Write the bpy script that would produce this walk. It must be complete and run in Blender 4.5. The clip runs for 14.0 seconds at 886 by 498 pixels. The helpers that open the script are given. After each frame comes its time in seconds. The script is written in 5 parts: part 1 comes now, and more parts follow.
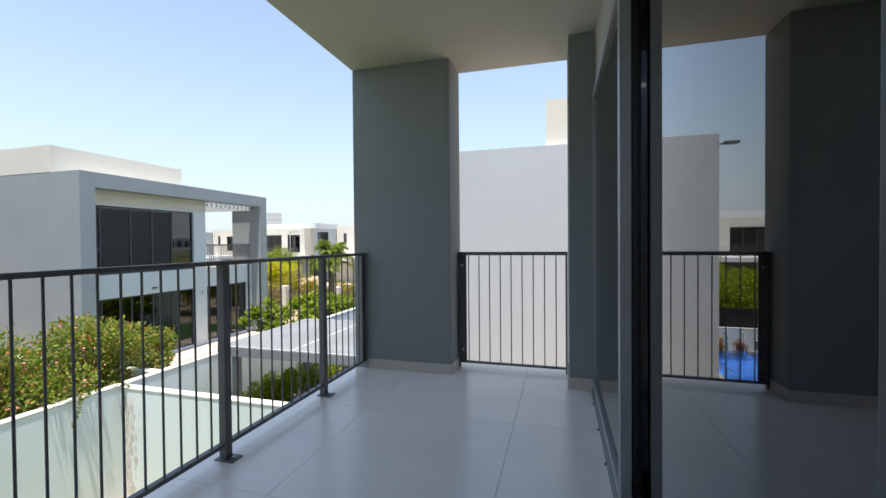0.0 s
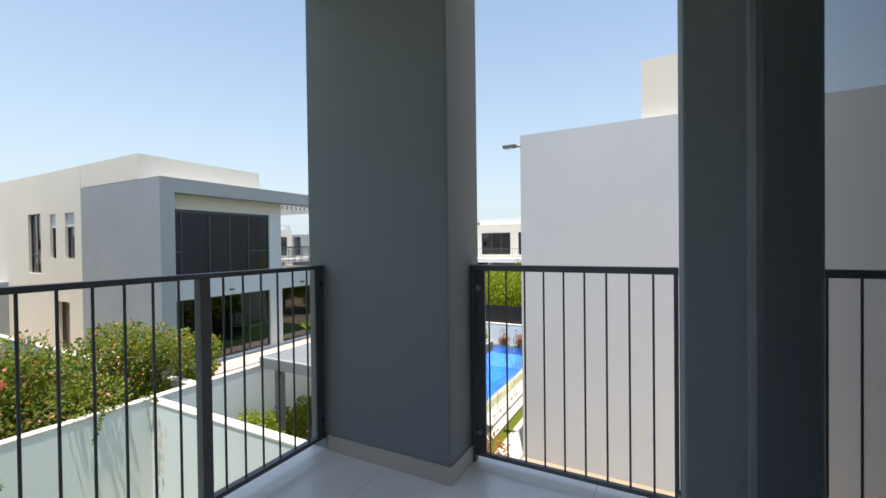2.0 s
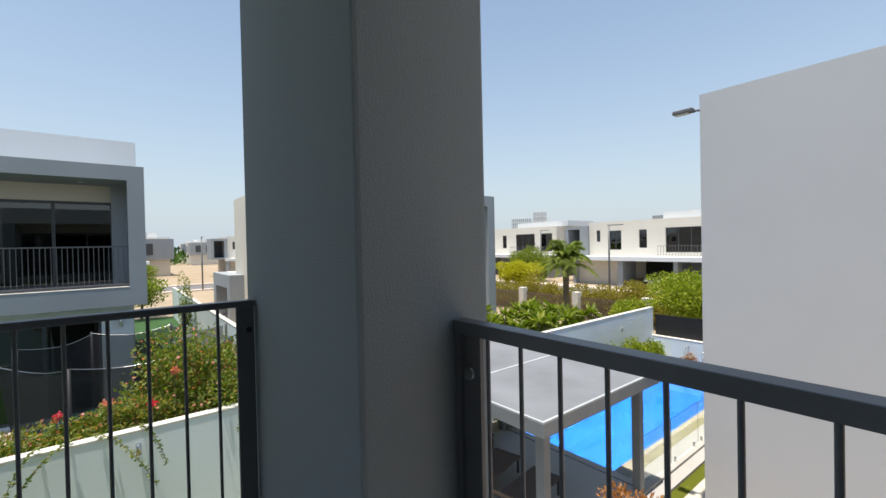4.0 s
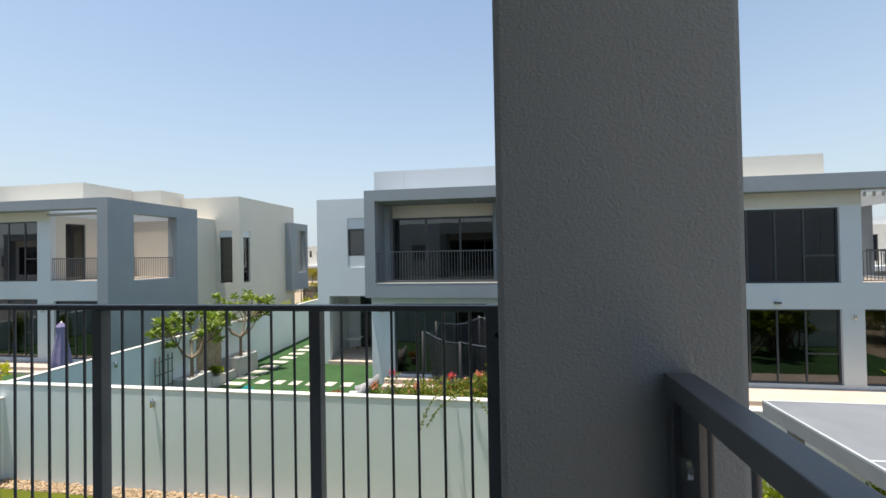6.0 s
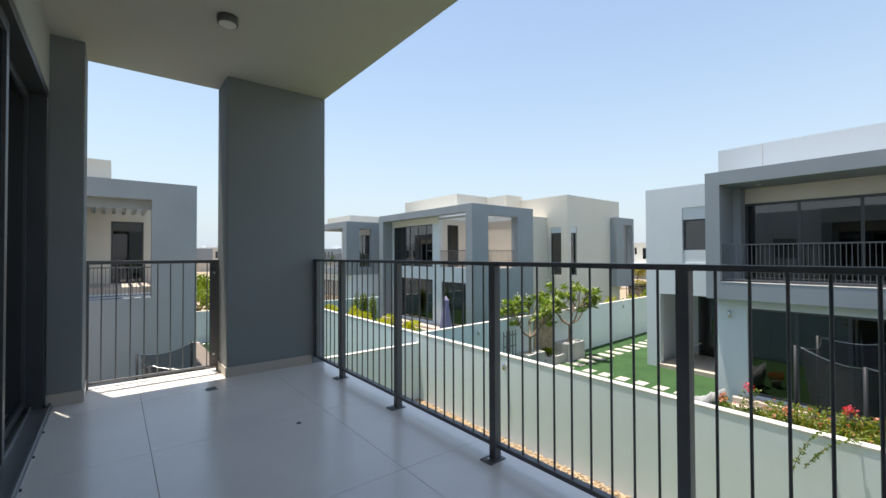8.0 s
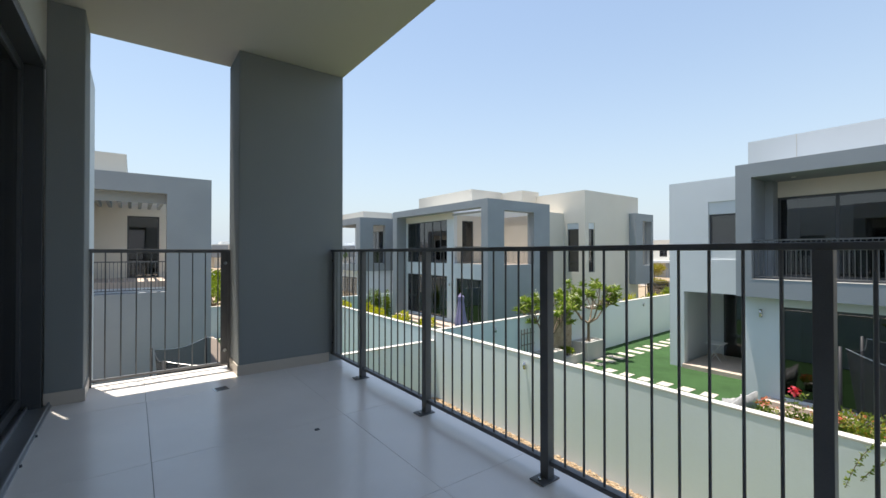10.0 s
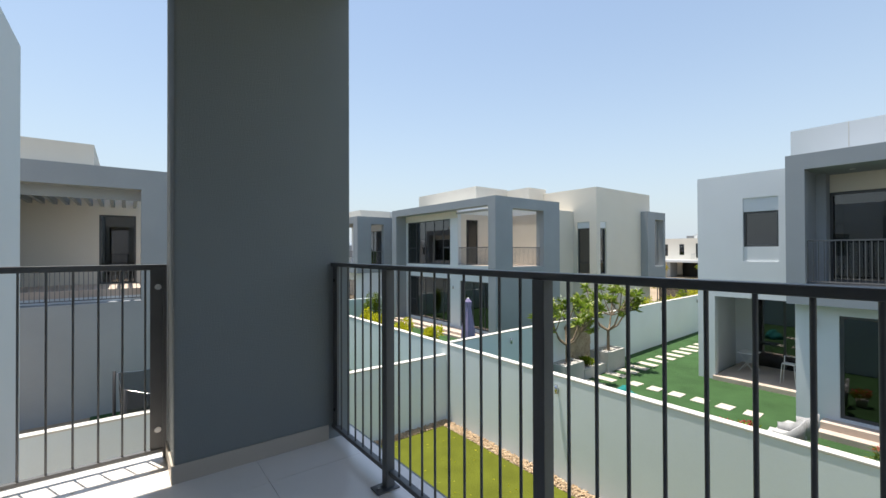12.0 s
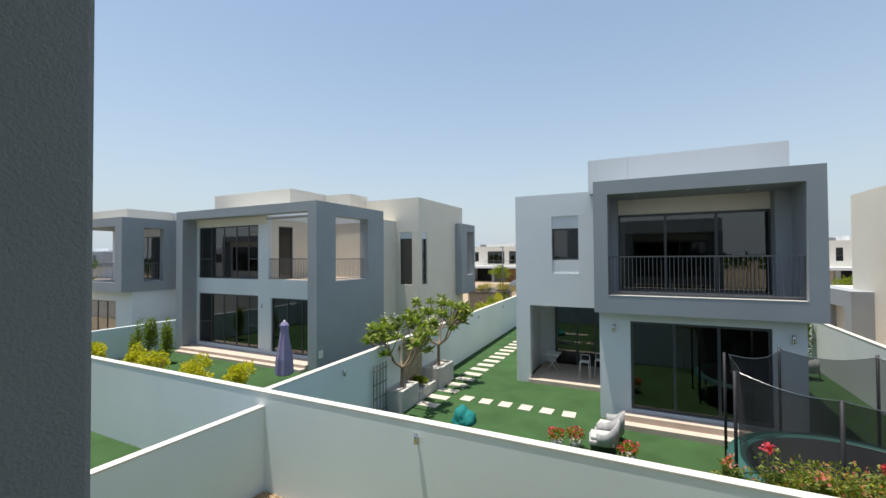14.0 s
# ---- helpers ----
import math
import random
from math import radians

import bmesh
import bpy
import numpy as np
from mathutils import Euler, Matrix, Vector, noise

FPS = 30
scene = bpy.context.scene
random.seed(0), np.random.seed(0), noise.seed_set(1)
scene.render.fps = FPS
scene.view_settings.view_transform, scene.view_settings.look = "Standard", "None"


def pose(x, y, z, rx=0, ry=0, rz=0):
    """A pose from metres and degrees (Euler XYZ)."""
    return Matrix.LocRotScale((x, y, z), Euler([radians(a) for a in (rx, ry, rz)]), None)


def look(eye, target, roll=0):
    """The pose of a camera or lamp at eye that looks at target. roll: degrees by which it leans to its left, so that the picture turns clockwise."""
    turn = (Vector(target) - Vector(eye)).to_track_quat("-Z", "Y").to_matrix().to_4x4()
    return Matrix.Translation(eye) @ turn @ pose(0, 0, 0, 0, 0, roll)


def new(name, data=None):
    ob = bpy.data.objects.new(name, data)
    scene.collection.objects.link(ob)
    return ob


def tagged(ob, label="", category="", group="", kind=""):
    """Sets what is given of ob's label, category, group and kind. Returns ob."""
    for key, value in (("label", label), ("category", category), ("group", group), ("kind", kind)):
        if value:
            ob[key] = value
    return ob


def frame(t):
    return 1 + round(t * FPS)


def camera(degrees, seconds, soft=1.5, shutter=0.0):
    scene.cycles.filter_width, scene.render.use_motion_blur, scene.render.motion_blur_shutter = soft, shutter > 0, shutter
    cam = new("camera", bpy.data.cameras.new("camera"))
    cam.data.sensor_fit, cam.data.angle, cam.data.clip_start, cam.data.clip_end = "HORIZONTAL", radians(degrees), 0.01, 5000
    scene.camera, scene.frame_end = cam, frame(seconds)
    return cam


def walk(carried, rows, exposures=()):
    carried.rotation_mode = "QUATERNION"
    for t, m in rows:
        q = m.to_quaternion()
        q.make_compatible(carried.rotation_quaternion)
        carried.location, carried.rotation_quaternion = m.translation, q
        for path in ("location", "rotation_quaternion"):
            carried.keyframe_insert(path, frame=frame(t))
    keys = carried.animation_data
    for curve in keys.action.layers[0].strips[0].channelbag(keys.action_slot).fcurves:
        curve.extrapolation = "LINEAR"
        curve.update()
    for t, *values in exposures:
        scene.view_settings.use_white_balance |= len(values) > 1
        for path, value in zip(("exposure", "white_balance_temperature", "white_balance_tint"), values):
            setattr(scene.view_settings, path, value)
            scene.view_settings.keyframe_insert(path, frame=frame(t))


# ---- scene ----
cam = camera(94.0, 14.0)

PATH = [
    (0, (1.988, -3.912, 1.297), (1.439, -1.989, 1.267), -0.5),
    (0.5, (1.936, -3.42, 1.315), (1.307, -1.521, 1.282), -0.6),
    (1, (1.975, -2.93, 1.317), (1.277, -1.057, 1.287), -0.6),
    (1.5, (1.983, -2.486, 1.325), (1.178, -0.656, 1.299), -0.7),
    (2, (1.984, -2.008, 1.326), (1.044, -0.243, 1.304), -0.7),
    (4.5, (1.793, -0.184, 1.433), (-0.001, 0.699, 1.42), -1.5),
    (5, (1.786, -0.017, 1.447), (-0.174, 0.382, 1.453), -1.6),
    (5.5, (1.762, 0.009, 1.439), (-0.237, 0.068, 1.455), -1.5),
    (6, (1.712, 0.018, 1.409), (-0.265, -0.286, 1.436), -1.0),
    (6.5, (1.75, -0.019, 1.37), (-0.096, -0.789, 1.402), -0.4),
    (7, (1.813, -0.051, 1.325), (0.186, -1.214, 1.356), -0.2),
    (7.5, (1.829, -0.071, 1.278), (0.427, -1.497, 1.31), -0.3),
    (8, (1.854, -0.091, 1.241), (0.607, -1.654, 1.271), -0.2),
    (8.5, (1.875, -0.107, 1.19), (0.689, -1.717, 1.219), -0.2),
    (11, (1.532, -1.138, 1.166), (0.321, -2.73, 1.178), -0.0),
    (11.5, (1.378, -1.591, 1.19), (0.17, -3.184, 1.206), -0.2),
    (12, (1.155, -2.066, 1.271), (-0.063, -3.652, 1.285), -0.2),
    (12.5, (0.899, -2.566, 1.377), (-0.407, -4.081, 1.39), -0.2),
    (13, (0.67, -2.85, 1.515), (-0.745, -4.264, 1.522), -0.2),
    (13.5, (0.433, -3.485, 1.591), (-1.168, -4.683, 1.605), -0.0),
    (14, (0.28, -3.911, 1.582), (-1.513, -4.796, 1.62), -0.4),
]
EXPOSURE = [(0, 1.13), (1.5, 1.0), (2.5, 0.86), (4.5, 0.66), (5.5, 0.68), (7.0, 0.88), (8.5, 0.90), (11.5, 0.80), (12.5, 0.76), (14.0, 0.58)]
walk(cam, [(t, look(eye, target, roll)) for t, eye, target, roll in PATH], EXPOSURE)

# ---- world and sun ----
SUN_EL, SUN_AZ = radians(80.5), radians(157)
world = bpy.data.worlds.new("world")
scene.world = world
world.use_nodes = True
wn = world.node_tree.nodes
wn.clear()
sky = wn.new("ShaderNodeTexSky")
sky.sky_type = "NISHITA"
sky.sun_disc = False
sky.sun_elevation, sky.sun_rotation = SUN_EL, SUN_AZ
sky.air_density, sky.dust_density, sky.ozone_density = 1.2, 1.0, 1.2
tc = wn.new("ShaderNodeTexCoord")
sep = wn.new("ShaderNodeSeparateXYZ")
top = wn.new("ShaderNodeMath")
top.operation = "MAXIMUM"
top.inputs[1].default_value = 0.0
low = wn.new("ShaderNodeMath")
low.operation = "MULTIPLY"
low.inputs[1].default_value = -3.2
haze = wn.new("ShaderNodeMath")
haze.operation = "EXPONENT"
mixs = wn.new("ShaderNodeMix")
mixs.data_type = "RGBA"
mixs.inputs["B"].default_value = (3.4, 3.95, 4.55, 1)
bg = wn.new("ShaderNodeBackground")
bg.inputs[1].default_value = 0.108
wo = wn.new("ShaderNodeOutputWorld")
wl = world.node_tree.links
wl.new(tc.outputs["Generated"], sep.inputs[0])
wl.new(sep.outputs["Z"], top.inputs[0])
wl.new(top.outputs[0], low.inputs[0])
wl.new(low.outputs[0], haze.inputs[0])
wl.new(haze.outputs[0], mixs.inputs["Factor"])
wl.new(sky.outputs[0], mixs.inputs["A"])
cast = wn.new("ShaderNodeMix")
cast.data_type, cast.blend_type = "RGBA", "MULTIPLY"
cast.inputs["Factor"].default_value = 1.0
cast.inputs["B"].default_value = (1.01, 1.005, 0.985, 1)
wl.new(mixs.outputs["Result"], cast.inputs["A"])
wl.new(cast.outputs["Result"], bg.inputs[0])
wl.new(bg.outputs[0], wo.inputs[0])
sun = new("sun", bpy.data.lights.new("sun", "SUN"))
sun.data.energy, sun.data.angle, sun.data.color = 4.3, radians(0.55), (1.0, 0.93, 0.83)
sun_dir = Vector((math.sin(SUN_AZ) * math.cos(SUN_EL), math.cos(SUN_AZ) * math.cos(SUN_EL), math.sin(SUN_EL)))
sun.matrix_world = look(sun_dir * 60, (0, 0, 0))


# ---- materials ----
def material(name, base, rough=0.8, spec=0.5, metal=0.0, var=0.12, scale=1.5, fine=60.0, bump=0.15, depth=0.004, other=None, island=False):
    """A surface with a broad and a fine variation of its colour, and a fine relief."""
    m = bpy.data.materials.new(name)
    m.use_nodes = True
    n, l = m.node_tree.nodes, m.node_tree.links
    p = n["Principled BSDF"]
    p.inputs["Roughness"].default_value = rough
    p.inputs["Metallic"].default_value = metal
    p.inputs["Specular IOR Level"].default_value = spec
    co = n.new("ShaderNodeTexCoord")
    big, small = n.new("ShaderNodeTexNoise"), n.new("ShaderNodeTexNoise")
    for t, sc, de in ((big, scale, 4.0), (small, fine, 3.0)):
        t.inputs["Scale"].default_value, t.inputs["Detail"].default_value = sc, de
        l.new(co.outputs["Object"], t.inputs["Vector"])
    mix = n.new("ShaderNodeMix")
    mix.data_type = "RGBA"
    mix.inputs["A"].default_value = (*[c * (1 - var) for c in base], 1)
    mix.inputs["B"].default_value = (*(other or [min(1, c * (1 + var)) for c in base]), 1)
    add = n.new("ShaderNodeMath")
    add.operation = "MULTIPLY_ADD"
    add.inputs[1].default_value = 0.35
    l.new(small.outputs["Fac"], add.inputs[0])
    off = n.new("ShaderNodeMath")
    off.operation = "MULTIPLY_ADD"
    off.inputs[1].default_value, off.inputs[2].default_value = 1.3, -0.32
    l.new(big.outputs["Fac"], off.inputs[0])
    l.new(off.outputs[0], add.inputs[2])
    fac = add.outputs[0]
    if island:
        geo = n.new("ShaderNodeNewGeometry")
        a2 = n.new("ShaderNodeMath")
        a2.operation = "MULTIPLY_ADD"
        a2.inputs[1].default_value = 0.9
        off2 = n.new("ShaderNodeMath")
        off2.operation = "MULTIPLY_ADD"
        off2.inputs[1].default_value, off2.inputs[2].default_value = 0.5, -0.2
        l.new(fac, off2.inputs[0])
        l.new(geo.outputs["Random Per Island"], a2.inputs[0])
        l.new(off2.outputs[0], a2.inputs[2])
        fac = a2.outputs[0]
    cl = n.new("ShaderNodeClamp")
    l.new(fac, cl.inputs[0])
    l.new(cl.outputs[0], mix.inputs["Factor"])
    l.new(mix.outputs["Result"], p.inputs["Base Color"])
    if bump:
        b = n.new("ShaderNodeBump")
        b.inputs["Strength"].default_value, b.inputs["Distance"].default_value = bump, depth
        l.new(small.outputs["Fac"], b.inputs["Height"])
        l.new(b.outputs[0], p.inputs["Normal"])
    return m


def glass(name, tint, ior=1.5):
    m = bpy.data.materials.new(name)
    m.use_nodes = True
    p = m.node_tree.nodes["Principled BSDF"]
    p.inputs["Base Color"].default_value = (*tint, 1)
    p.inputs["Roughness"].default_value = 0.0
    p.inputs["IOR"].default_value = ior
    p.inputs["Transmission Weight"].default_value = 1.0
    return m


GREY = material("grey_render", (0.258, 0.277, 0.278), 0.85, 0.3, var=0.08, scale=0.8, fine=170, bump=0.6, depth=0.005)
GREYH = material("house_grey_render", (0.30, 0.325, 0.345), 0.9, 0.2, var=0.09, scale=0.7, fine=30, bump=0.2)
PALE = material("pale_grey_render", (0.50, 0.515, 0.535), 0.9, 0.2, var=0.05, scale=0.6, fine=40, bump=0.2)
WHITE = material("white_render", (0.67, 0.70, 0.72), 0.9, 0.2, var=0.05, scale=0.6, fine=40, bump=0.2)
CREAM = material("cream_render", (0.68, 0.64, 0.56), 0.9, 0.2, var=0.05, scale=0.5, fine=40, bump=0.2)
YARD = material("boundary_render", (0.70, 0.77, 0.79), 0.9, 0.2, var=0.07, scale=0.5, fine=30, bump=0.2)
COPE = material("coping_paint", (0.60, 0.58, 0.53), 0.8, 0.3, var=0.12, scale=2.5, fine=50)
CEIL = material("ceiling_paint", (0.50, 0.50, 0.475), 0.85, 0.3, var=0.04, scale=0.7, fine=60, bump=0.15)
TILE = material("floor_tile", (0.88, 0.82, 0.76), 0.22, 0.8, var=0.07, scale=2.2, fine=90, bump=0.04, depth=0.001)
GROUT = material("grout", (0.50, 0.48, 0.45), 0.9, 0.2)
SKIRT = material("skirting_tile", (0.56, 0.50, 0.43), 0.4, 0.5, var=0.06, scale=3, fine=60, bump=0.03)
METAL = material("dark_grey_metal", (0.125, 0.127, 0.13), 0.42, 0.5, var=0.28, scale=4, fine=120, bump=0.08, depth=0.001)
FRAME = material("window_frame_metal", (0.055, 0.06, 0.066), 0.4, 0.5, var=0.15, scale=3, fine=100, bump=0.05, depth=0.001)
STEEL = material("stainless_steel", (0.55, 0.55, 0.54), 0.25, 0.5, 1.0, var=0.08, scale=20, fine=200, bump=0.03, depth=0.001)
GLASS = glass("tinted_glass", (0.12, 0.13, 0.14), 1.8)
GLASSN = glass("balcony_door_glass", (0.10, 0.11, 0.12), 2.1)
TURF = material("artificial_turf", (0.045, 0.095, 0.036), 0.95, 0.1, var=0.3, scale=1.2, fine=160, bump=0.6, depth=0.02)
TURFY = material("yellow_turf", (0.105, 0.12, 0.014), 0.95, 0.1, var=0.3, scale=1.5, fine=160, bump=0.6, depth=0.02)
SAND = material("sandy_ground", (0.34, 0.27, 0.19), 0.95, 0.1, var=0.22, scale=0.25, fine=8, bump=0.4, depth=0.03)
PAVE = material("beige_paving", (0.52, 0.43, 0.36), 0.8, 0.3, var=0.15, scale=2, fine=40)
ASPH = material("asphalt", (0.16, 0.155, 0.15), 0.9, 0.3, var=0.15, scale=0.6, fine=60)
# Near-black tone: the shade of unlit rooms put into the colour
INNER = material("unlit_room_tone", (0.11, 0.11, 0.115), 0.9, 0.2)


ALU = material("natural_aluminium", (0.34, 0.35, 0.36), 0.4, 0.5, 0.6, var=0.08, scale=5, fine=90, bump=0.03, depth=0.001)
LIGHTF = material("grey_aluminium", (0.30, 0.31, 0.32), 0.4, 0.5, 0.3, var=0.08, scale=5, fine=90, bump=0.03, depth=0.001)
LENS = material("frosted_lens", (0.7, 0.7, 0.67), 0.35, 0.5, var=0.03)

SANDST = material("stacked_stone", (0.38, 0.29, 0.20), 0.9, 0.3, var=0.3, scale=5, fine=40, bump=0.5, depth=0.01, other=(0.55, 0.45, 0.33))
WOODG = material("weathered_wood", (0.24, 0.22, 0.20), 0.9, 0.2, var=0.25, scale=4, fine=60, bump=0.4)
WOVEN = material("woven_rattan", (0.36, 0.36, 0.36), 0.8, 0.3, var=0.25, scale=8, fine=120, bump=0.8, depth=0.006)
CUSH = material("pale_cushion", (0.45, 0.44, 0.42), 0.9, 0.2, var=0.08, scale=5, fine=150, bump=0.2)
TEAL = material("teal_fabric", (0.01, 0.17, 0.16), 0.8, 0.3, var=0.2, scale=3, fine=60, bump=0.3)
PURPLE = material("lilac_canvas", (0.25, 0.22, 0.36), 0.85, 0.2, var=0.1, scale=4, fine=90, bump=0.2)
BLACK = material("black_plastic", (0.018, 0.018, 0.02), 0.5, 0.4, var=0.2, scale=4, fine=60)
WPAINT = material("white_metal_paint", (0.72, 0.72, 0.70), 0.4, 0.4, var=0.06, scale=5, fine=60)
PAD = material("green_vinyl_pad", (0.03, 0.10, 0.09), 0.45, 0.4, var=0.2, scale=3, fine=40)

CLEAR = glass("clear_glass", (0.90, 0.95, 0.93), 1.45)
METALC = material("canopy_metal", (0.20, 0.21, 0.22), 0.5, 0.5, var=0.12, scale=3, fine=90)
LOUNGE = material("brown_mesh_fabric", (0.13, 0.10, 0.085), 0.8, 0.2, var=0.2, scale=6, fine=200, bump=0.4)
FENCEM = material("brown_fence_metal", (0.17, 0.13, 0.10), 0.6, 0.3, var=0.2, scale=3, fine=60)
TIMBER = material("warm_timber_panel", (0.45, 0.27, 0.12), 0.6, 0.3, var=0.2, scale=2, fine=30)
TOWERM = material("distant_tower_glass", (0.28, 0.36, 0.44), 0.5, 0.4, var=0.1, scale=0.05, fine=1)


# ---- helpers for building ----
def bm_box(bm, x0, x1, y0, y1, z0, z1, bevel=0.0):
    v = [bm.verts.new((x, y, z)) for x in (x0, x1) for y in (y0, y1) for z in (z0, z1)]
    fs = [bm.faces.new([v[i] for i in q]) for q in ((0, 1, 3, 2), (4, 6, 7, 5), (0, 4, 5, 1), (2, 3, 7, 6), (0, 2, 6, 4), (1, 5, 7, 3))]
    if bevel:
        es = list({e for f in fs for e in f.edges})
        bmesh.ops.bevel(bm, geom=es, offset=bevel, segments=2, affect="EDGES", profile=0.6)
    return v


def bm_rod(bm, a, b, r0, r1=None, n=8, caps=True):
    a, b = Vector(a), Vector(b)
    r1 = r0 if r1 is None else r1
    q = (b - a).to_track_quat("Z", "Y")
    rings = []
    for c, r in ((a, r0), (b, r1)):
        rings.append([bm.verts.new(c + q @ Vector((r * math.cos(i * math.tau / n), r * math.sin(i * math.tau / n), 0))) for i in range(n)])
    for i in range(n):
        bm.faces.new((rings[0][i], rings[0][(i + 1) % n], rings[1][(i + 1) % n], rings[1][i])).smooth = True
    if caps:
        bm.faces.new(rings[0][::-1])
        bm.faces.new(rings[1])


def part(name, bm, mat, parent=None, label="", kind=""):
    """Links a bmesh as one mesh object, under a thing or a part."""
    if isinstance(bm, bpy.types.Mesh):
        me = bm
    else:
        bmesh.ops.recalc_face_normals(bm, faces=bm.faces)
        me = bpy.data.meshes.new(name)
        bm.to_mesh(me)
        bm.free()
        me.materials.append(mat)
    ob = new(name, me)
    if parent:
        ob.parent = parent
    return tagged(ob, label, kind=kind)


def box(name, dims, mat, parent=None, bevel=0.0, label="", kind=""):
    bm = bmesh.new()
    bm_box(bm, *dims, bevel)
    return part(name, bm, mat, parent, label, kind)


def boxes(name, dims, mat, parent=None, bevel=0.0, label="", kind=""):
    """Several boxes: each one a part of its own under its thing, or one piece of the setting."""
    if parent is not None:
        return [box(name, d, mat, parent, bevel, label, kind) for d in dims]
    bm = bmesh.new()
    for d in dims:
        bm_box(bm, *d, bevel)
    return part(name, bm, mat, parent, label, kind)


def thing(name, label, category, at=(0, 0, 0), rz=0, group="", kind=""):
    ob = new(name)
    ob.matrix_world = pose(*at, 0, 0, rz)
    return tagged(ob, label, category, group, kind)


def slab(bm, axis, a0, a1, z0, z1, c0, c1, holes=()):
    """A wall on the axis ('x': it faces along x and runs along y), from a0 to a1 and z0 to z1, between c0 and c1, with holes (a0, a1, z0, z1)."""
    A = sorted({a0, a1, *[v for h in holes for v in h[:2] if a0 < v < a1]})
    Z = sorted({z0, z1, *[v for h in holes for v in h[2:] if z0 < v < z1]})
    made = {}

    def vert(i, j, c):
        if (i, j, c) not in made:
            made[i, j, c] = bm.verts.new((c, A[i], Z[j]) if axis == "x" else (A[i], c, Z[j]))
        return made[i, j, c]

    def full(i, j):
        if not (0 <= i < len(A) - 1 and 0 <= j < len(Z) - 1):
            return False
        a, z = (A[i] + A[i + 1]) / 2, (Z[j] + Z[j + 1]) / 2
        return not any(h[0] < a < h[1] and h[2] < z < h[3] for h in holes)

    for i in range(len(A) - 1):
        for j in range(len(Z) - 1):
            if not full(i, j):
                continue
            for c in (c0, c1):
                bm.faces.new((vert(i, j, c), vert(i + 1, j, c), vert(i + 1, j + 1, c), vert(i, j + 1, c)))
            for di, dj, p, q in ((-1, 0, (i, j), (i, j + 1)), (1, 0, (i + 1, j), (i + 1, j + 1)), (0, -1, (i, j), (i + 1, j)), (0, 1, (i, j + 1), (i + 1, j + 1))):
                if not full(i + di, j + dj):
                    bm.faces.new((vert(*p, c0), vert(*q, c0), vert(*q, c1), vert(*p, c1)))


def flip(axis, a0, a1, c0, c1, z0, z1):
    return (c0, c1, a0, a1, z0, z1) if axis == "x" else (a0, a1, c0, c1, z0, z1)


def window(parent, axis, a0, a1, z0, z1, c, verticals=(), horizontals=(), w=0.06, name="window", mat=None, label=""):
    """A window or a glazed door in a wall: frame, mullions and a pane for each bay; c: the middle of its depth."""
    win = new(name)
    win.parent = parent
    if label:
        tagged(win, label)
    bm = bmesh.new()
    slab(bm, axis, a0, a1, z0, z1, c - 0.04, c + 0.04, [(a0 + w, a1 - w, z0 + w, z1 - w)])
    part("window_frame", bm, FRAME, win)
    for v in verticals:
        box("mullion", flip(axis, v - w / 2, v + w / 2, c - 0.03, c + 0.03, z0 + w, z1 - w), FRAME, win)
    for (h0, h1, hz) in horizontals:
        box("transom", flip(axis, h0, h1, c - 0.025, c + 0.025, hz - w / 2, hz + w / 2), FRAME, win)
    edges = [a0 + w, *verticals, a1 - w]
    for e0, e1 in zip(edges, edges[1:]):
        box("pane", flip(axis, e0, e1, c - 0.006, c + 0.006, z0 + w, z1 - w), mat or GLASS, win)
    return win


def railing(parent, axis, a0, a1, z, c, height=1.1, pitch=0.11, bar=0.008, rail=0.02, name="railing", label=""):
    """Bars between a top and a bottom rail, as on the houses across the way."""
    r = new(name)
    r.parent = parent
    if label:
        tagged(r, label)
    box("top_rail", flip(axis, a0, a1, c - rail, c + rail, z + height - 0.04, z + height), METAL, r)
    box("bottom_rail", flip(axis, a0, a1, c - rail * 0.8, c + rail * 0.8, z + 0.06, z + 0.09), METAL, r)
    n = max(2, round((a1 - a0) / pitch))
    for i in range(n + 1):
        a = a0 + bar + (a1 - a0 - 2 * bar) * i / n
        box("bar", flip(axis, a - bar, a + bar, c - bar, c + bar, z + 0.09 if 0 < i < n else z, z + height - 0.04), METAL, r)
    return r


G = -3.7          # the gardens' ground
WT = -1.45        # top of the boundary walls
PAR = 3.95        # top of the houses' parapets

# ---- ground ----
def ground_sheet():
    bm = bmesh.new()
    X, Y = (-900, -5.55, -3.0, 900), (-900, 7.35, 17.05, 900)
    v = [[bm.verts.new((x, y, G)) for y in Y] for x in X]
    for i in range(3):
        for j in range(3):
            if (i, j) != (1, 1):
                bm.faces.new((v[i][j], v[i + 1][j], v[i + 1][j + 1], v[i][j + 1]))
    return part("ground", bm, SAND, kind="structure")


ground_sheet()

# ---- the balcony ----
PX0, PX1 = -0.10, 0.945      # the broad pillars
RAIL_N, RAIL_S = 0.305, -5.18


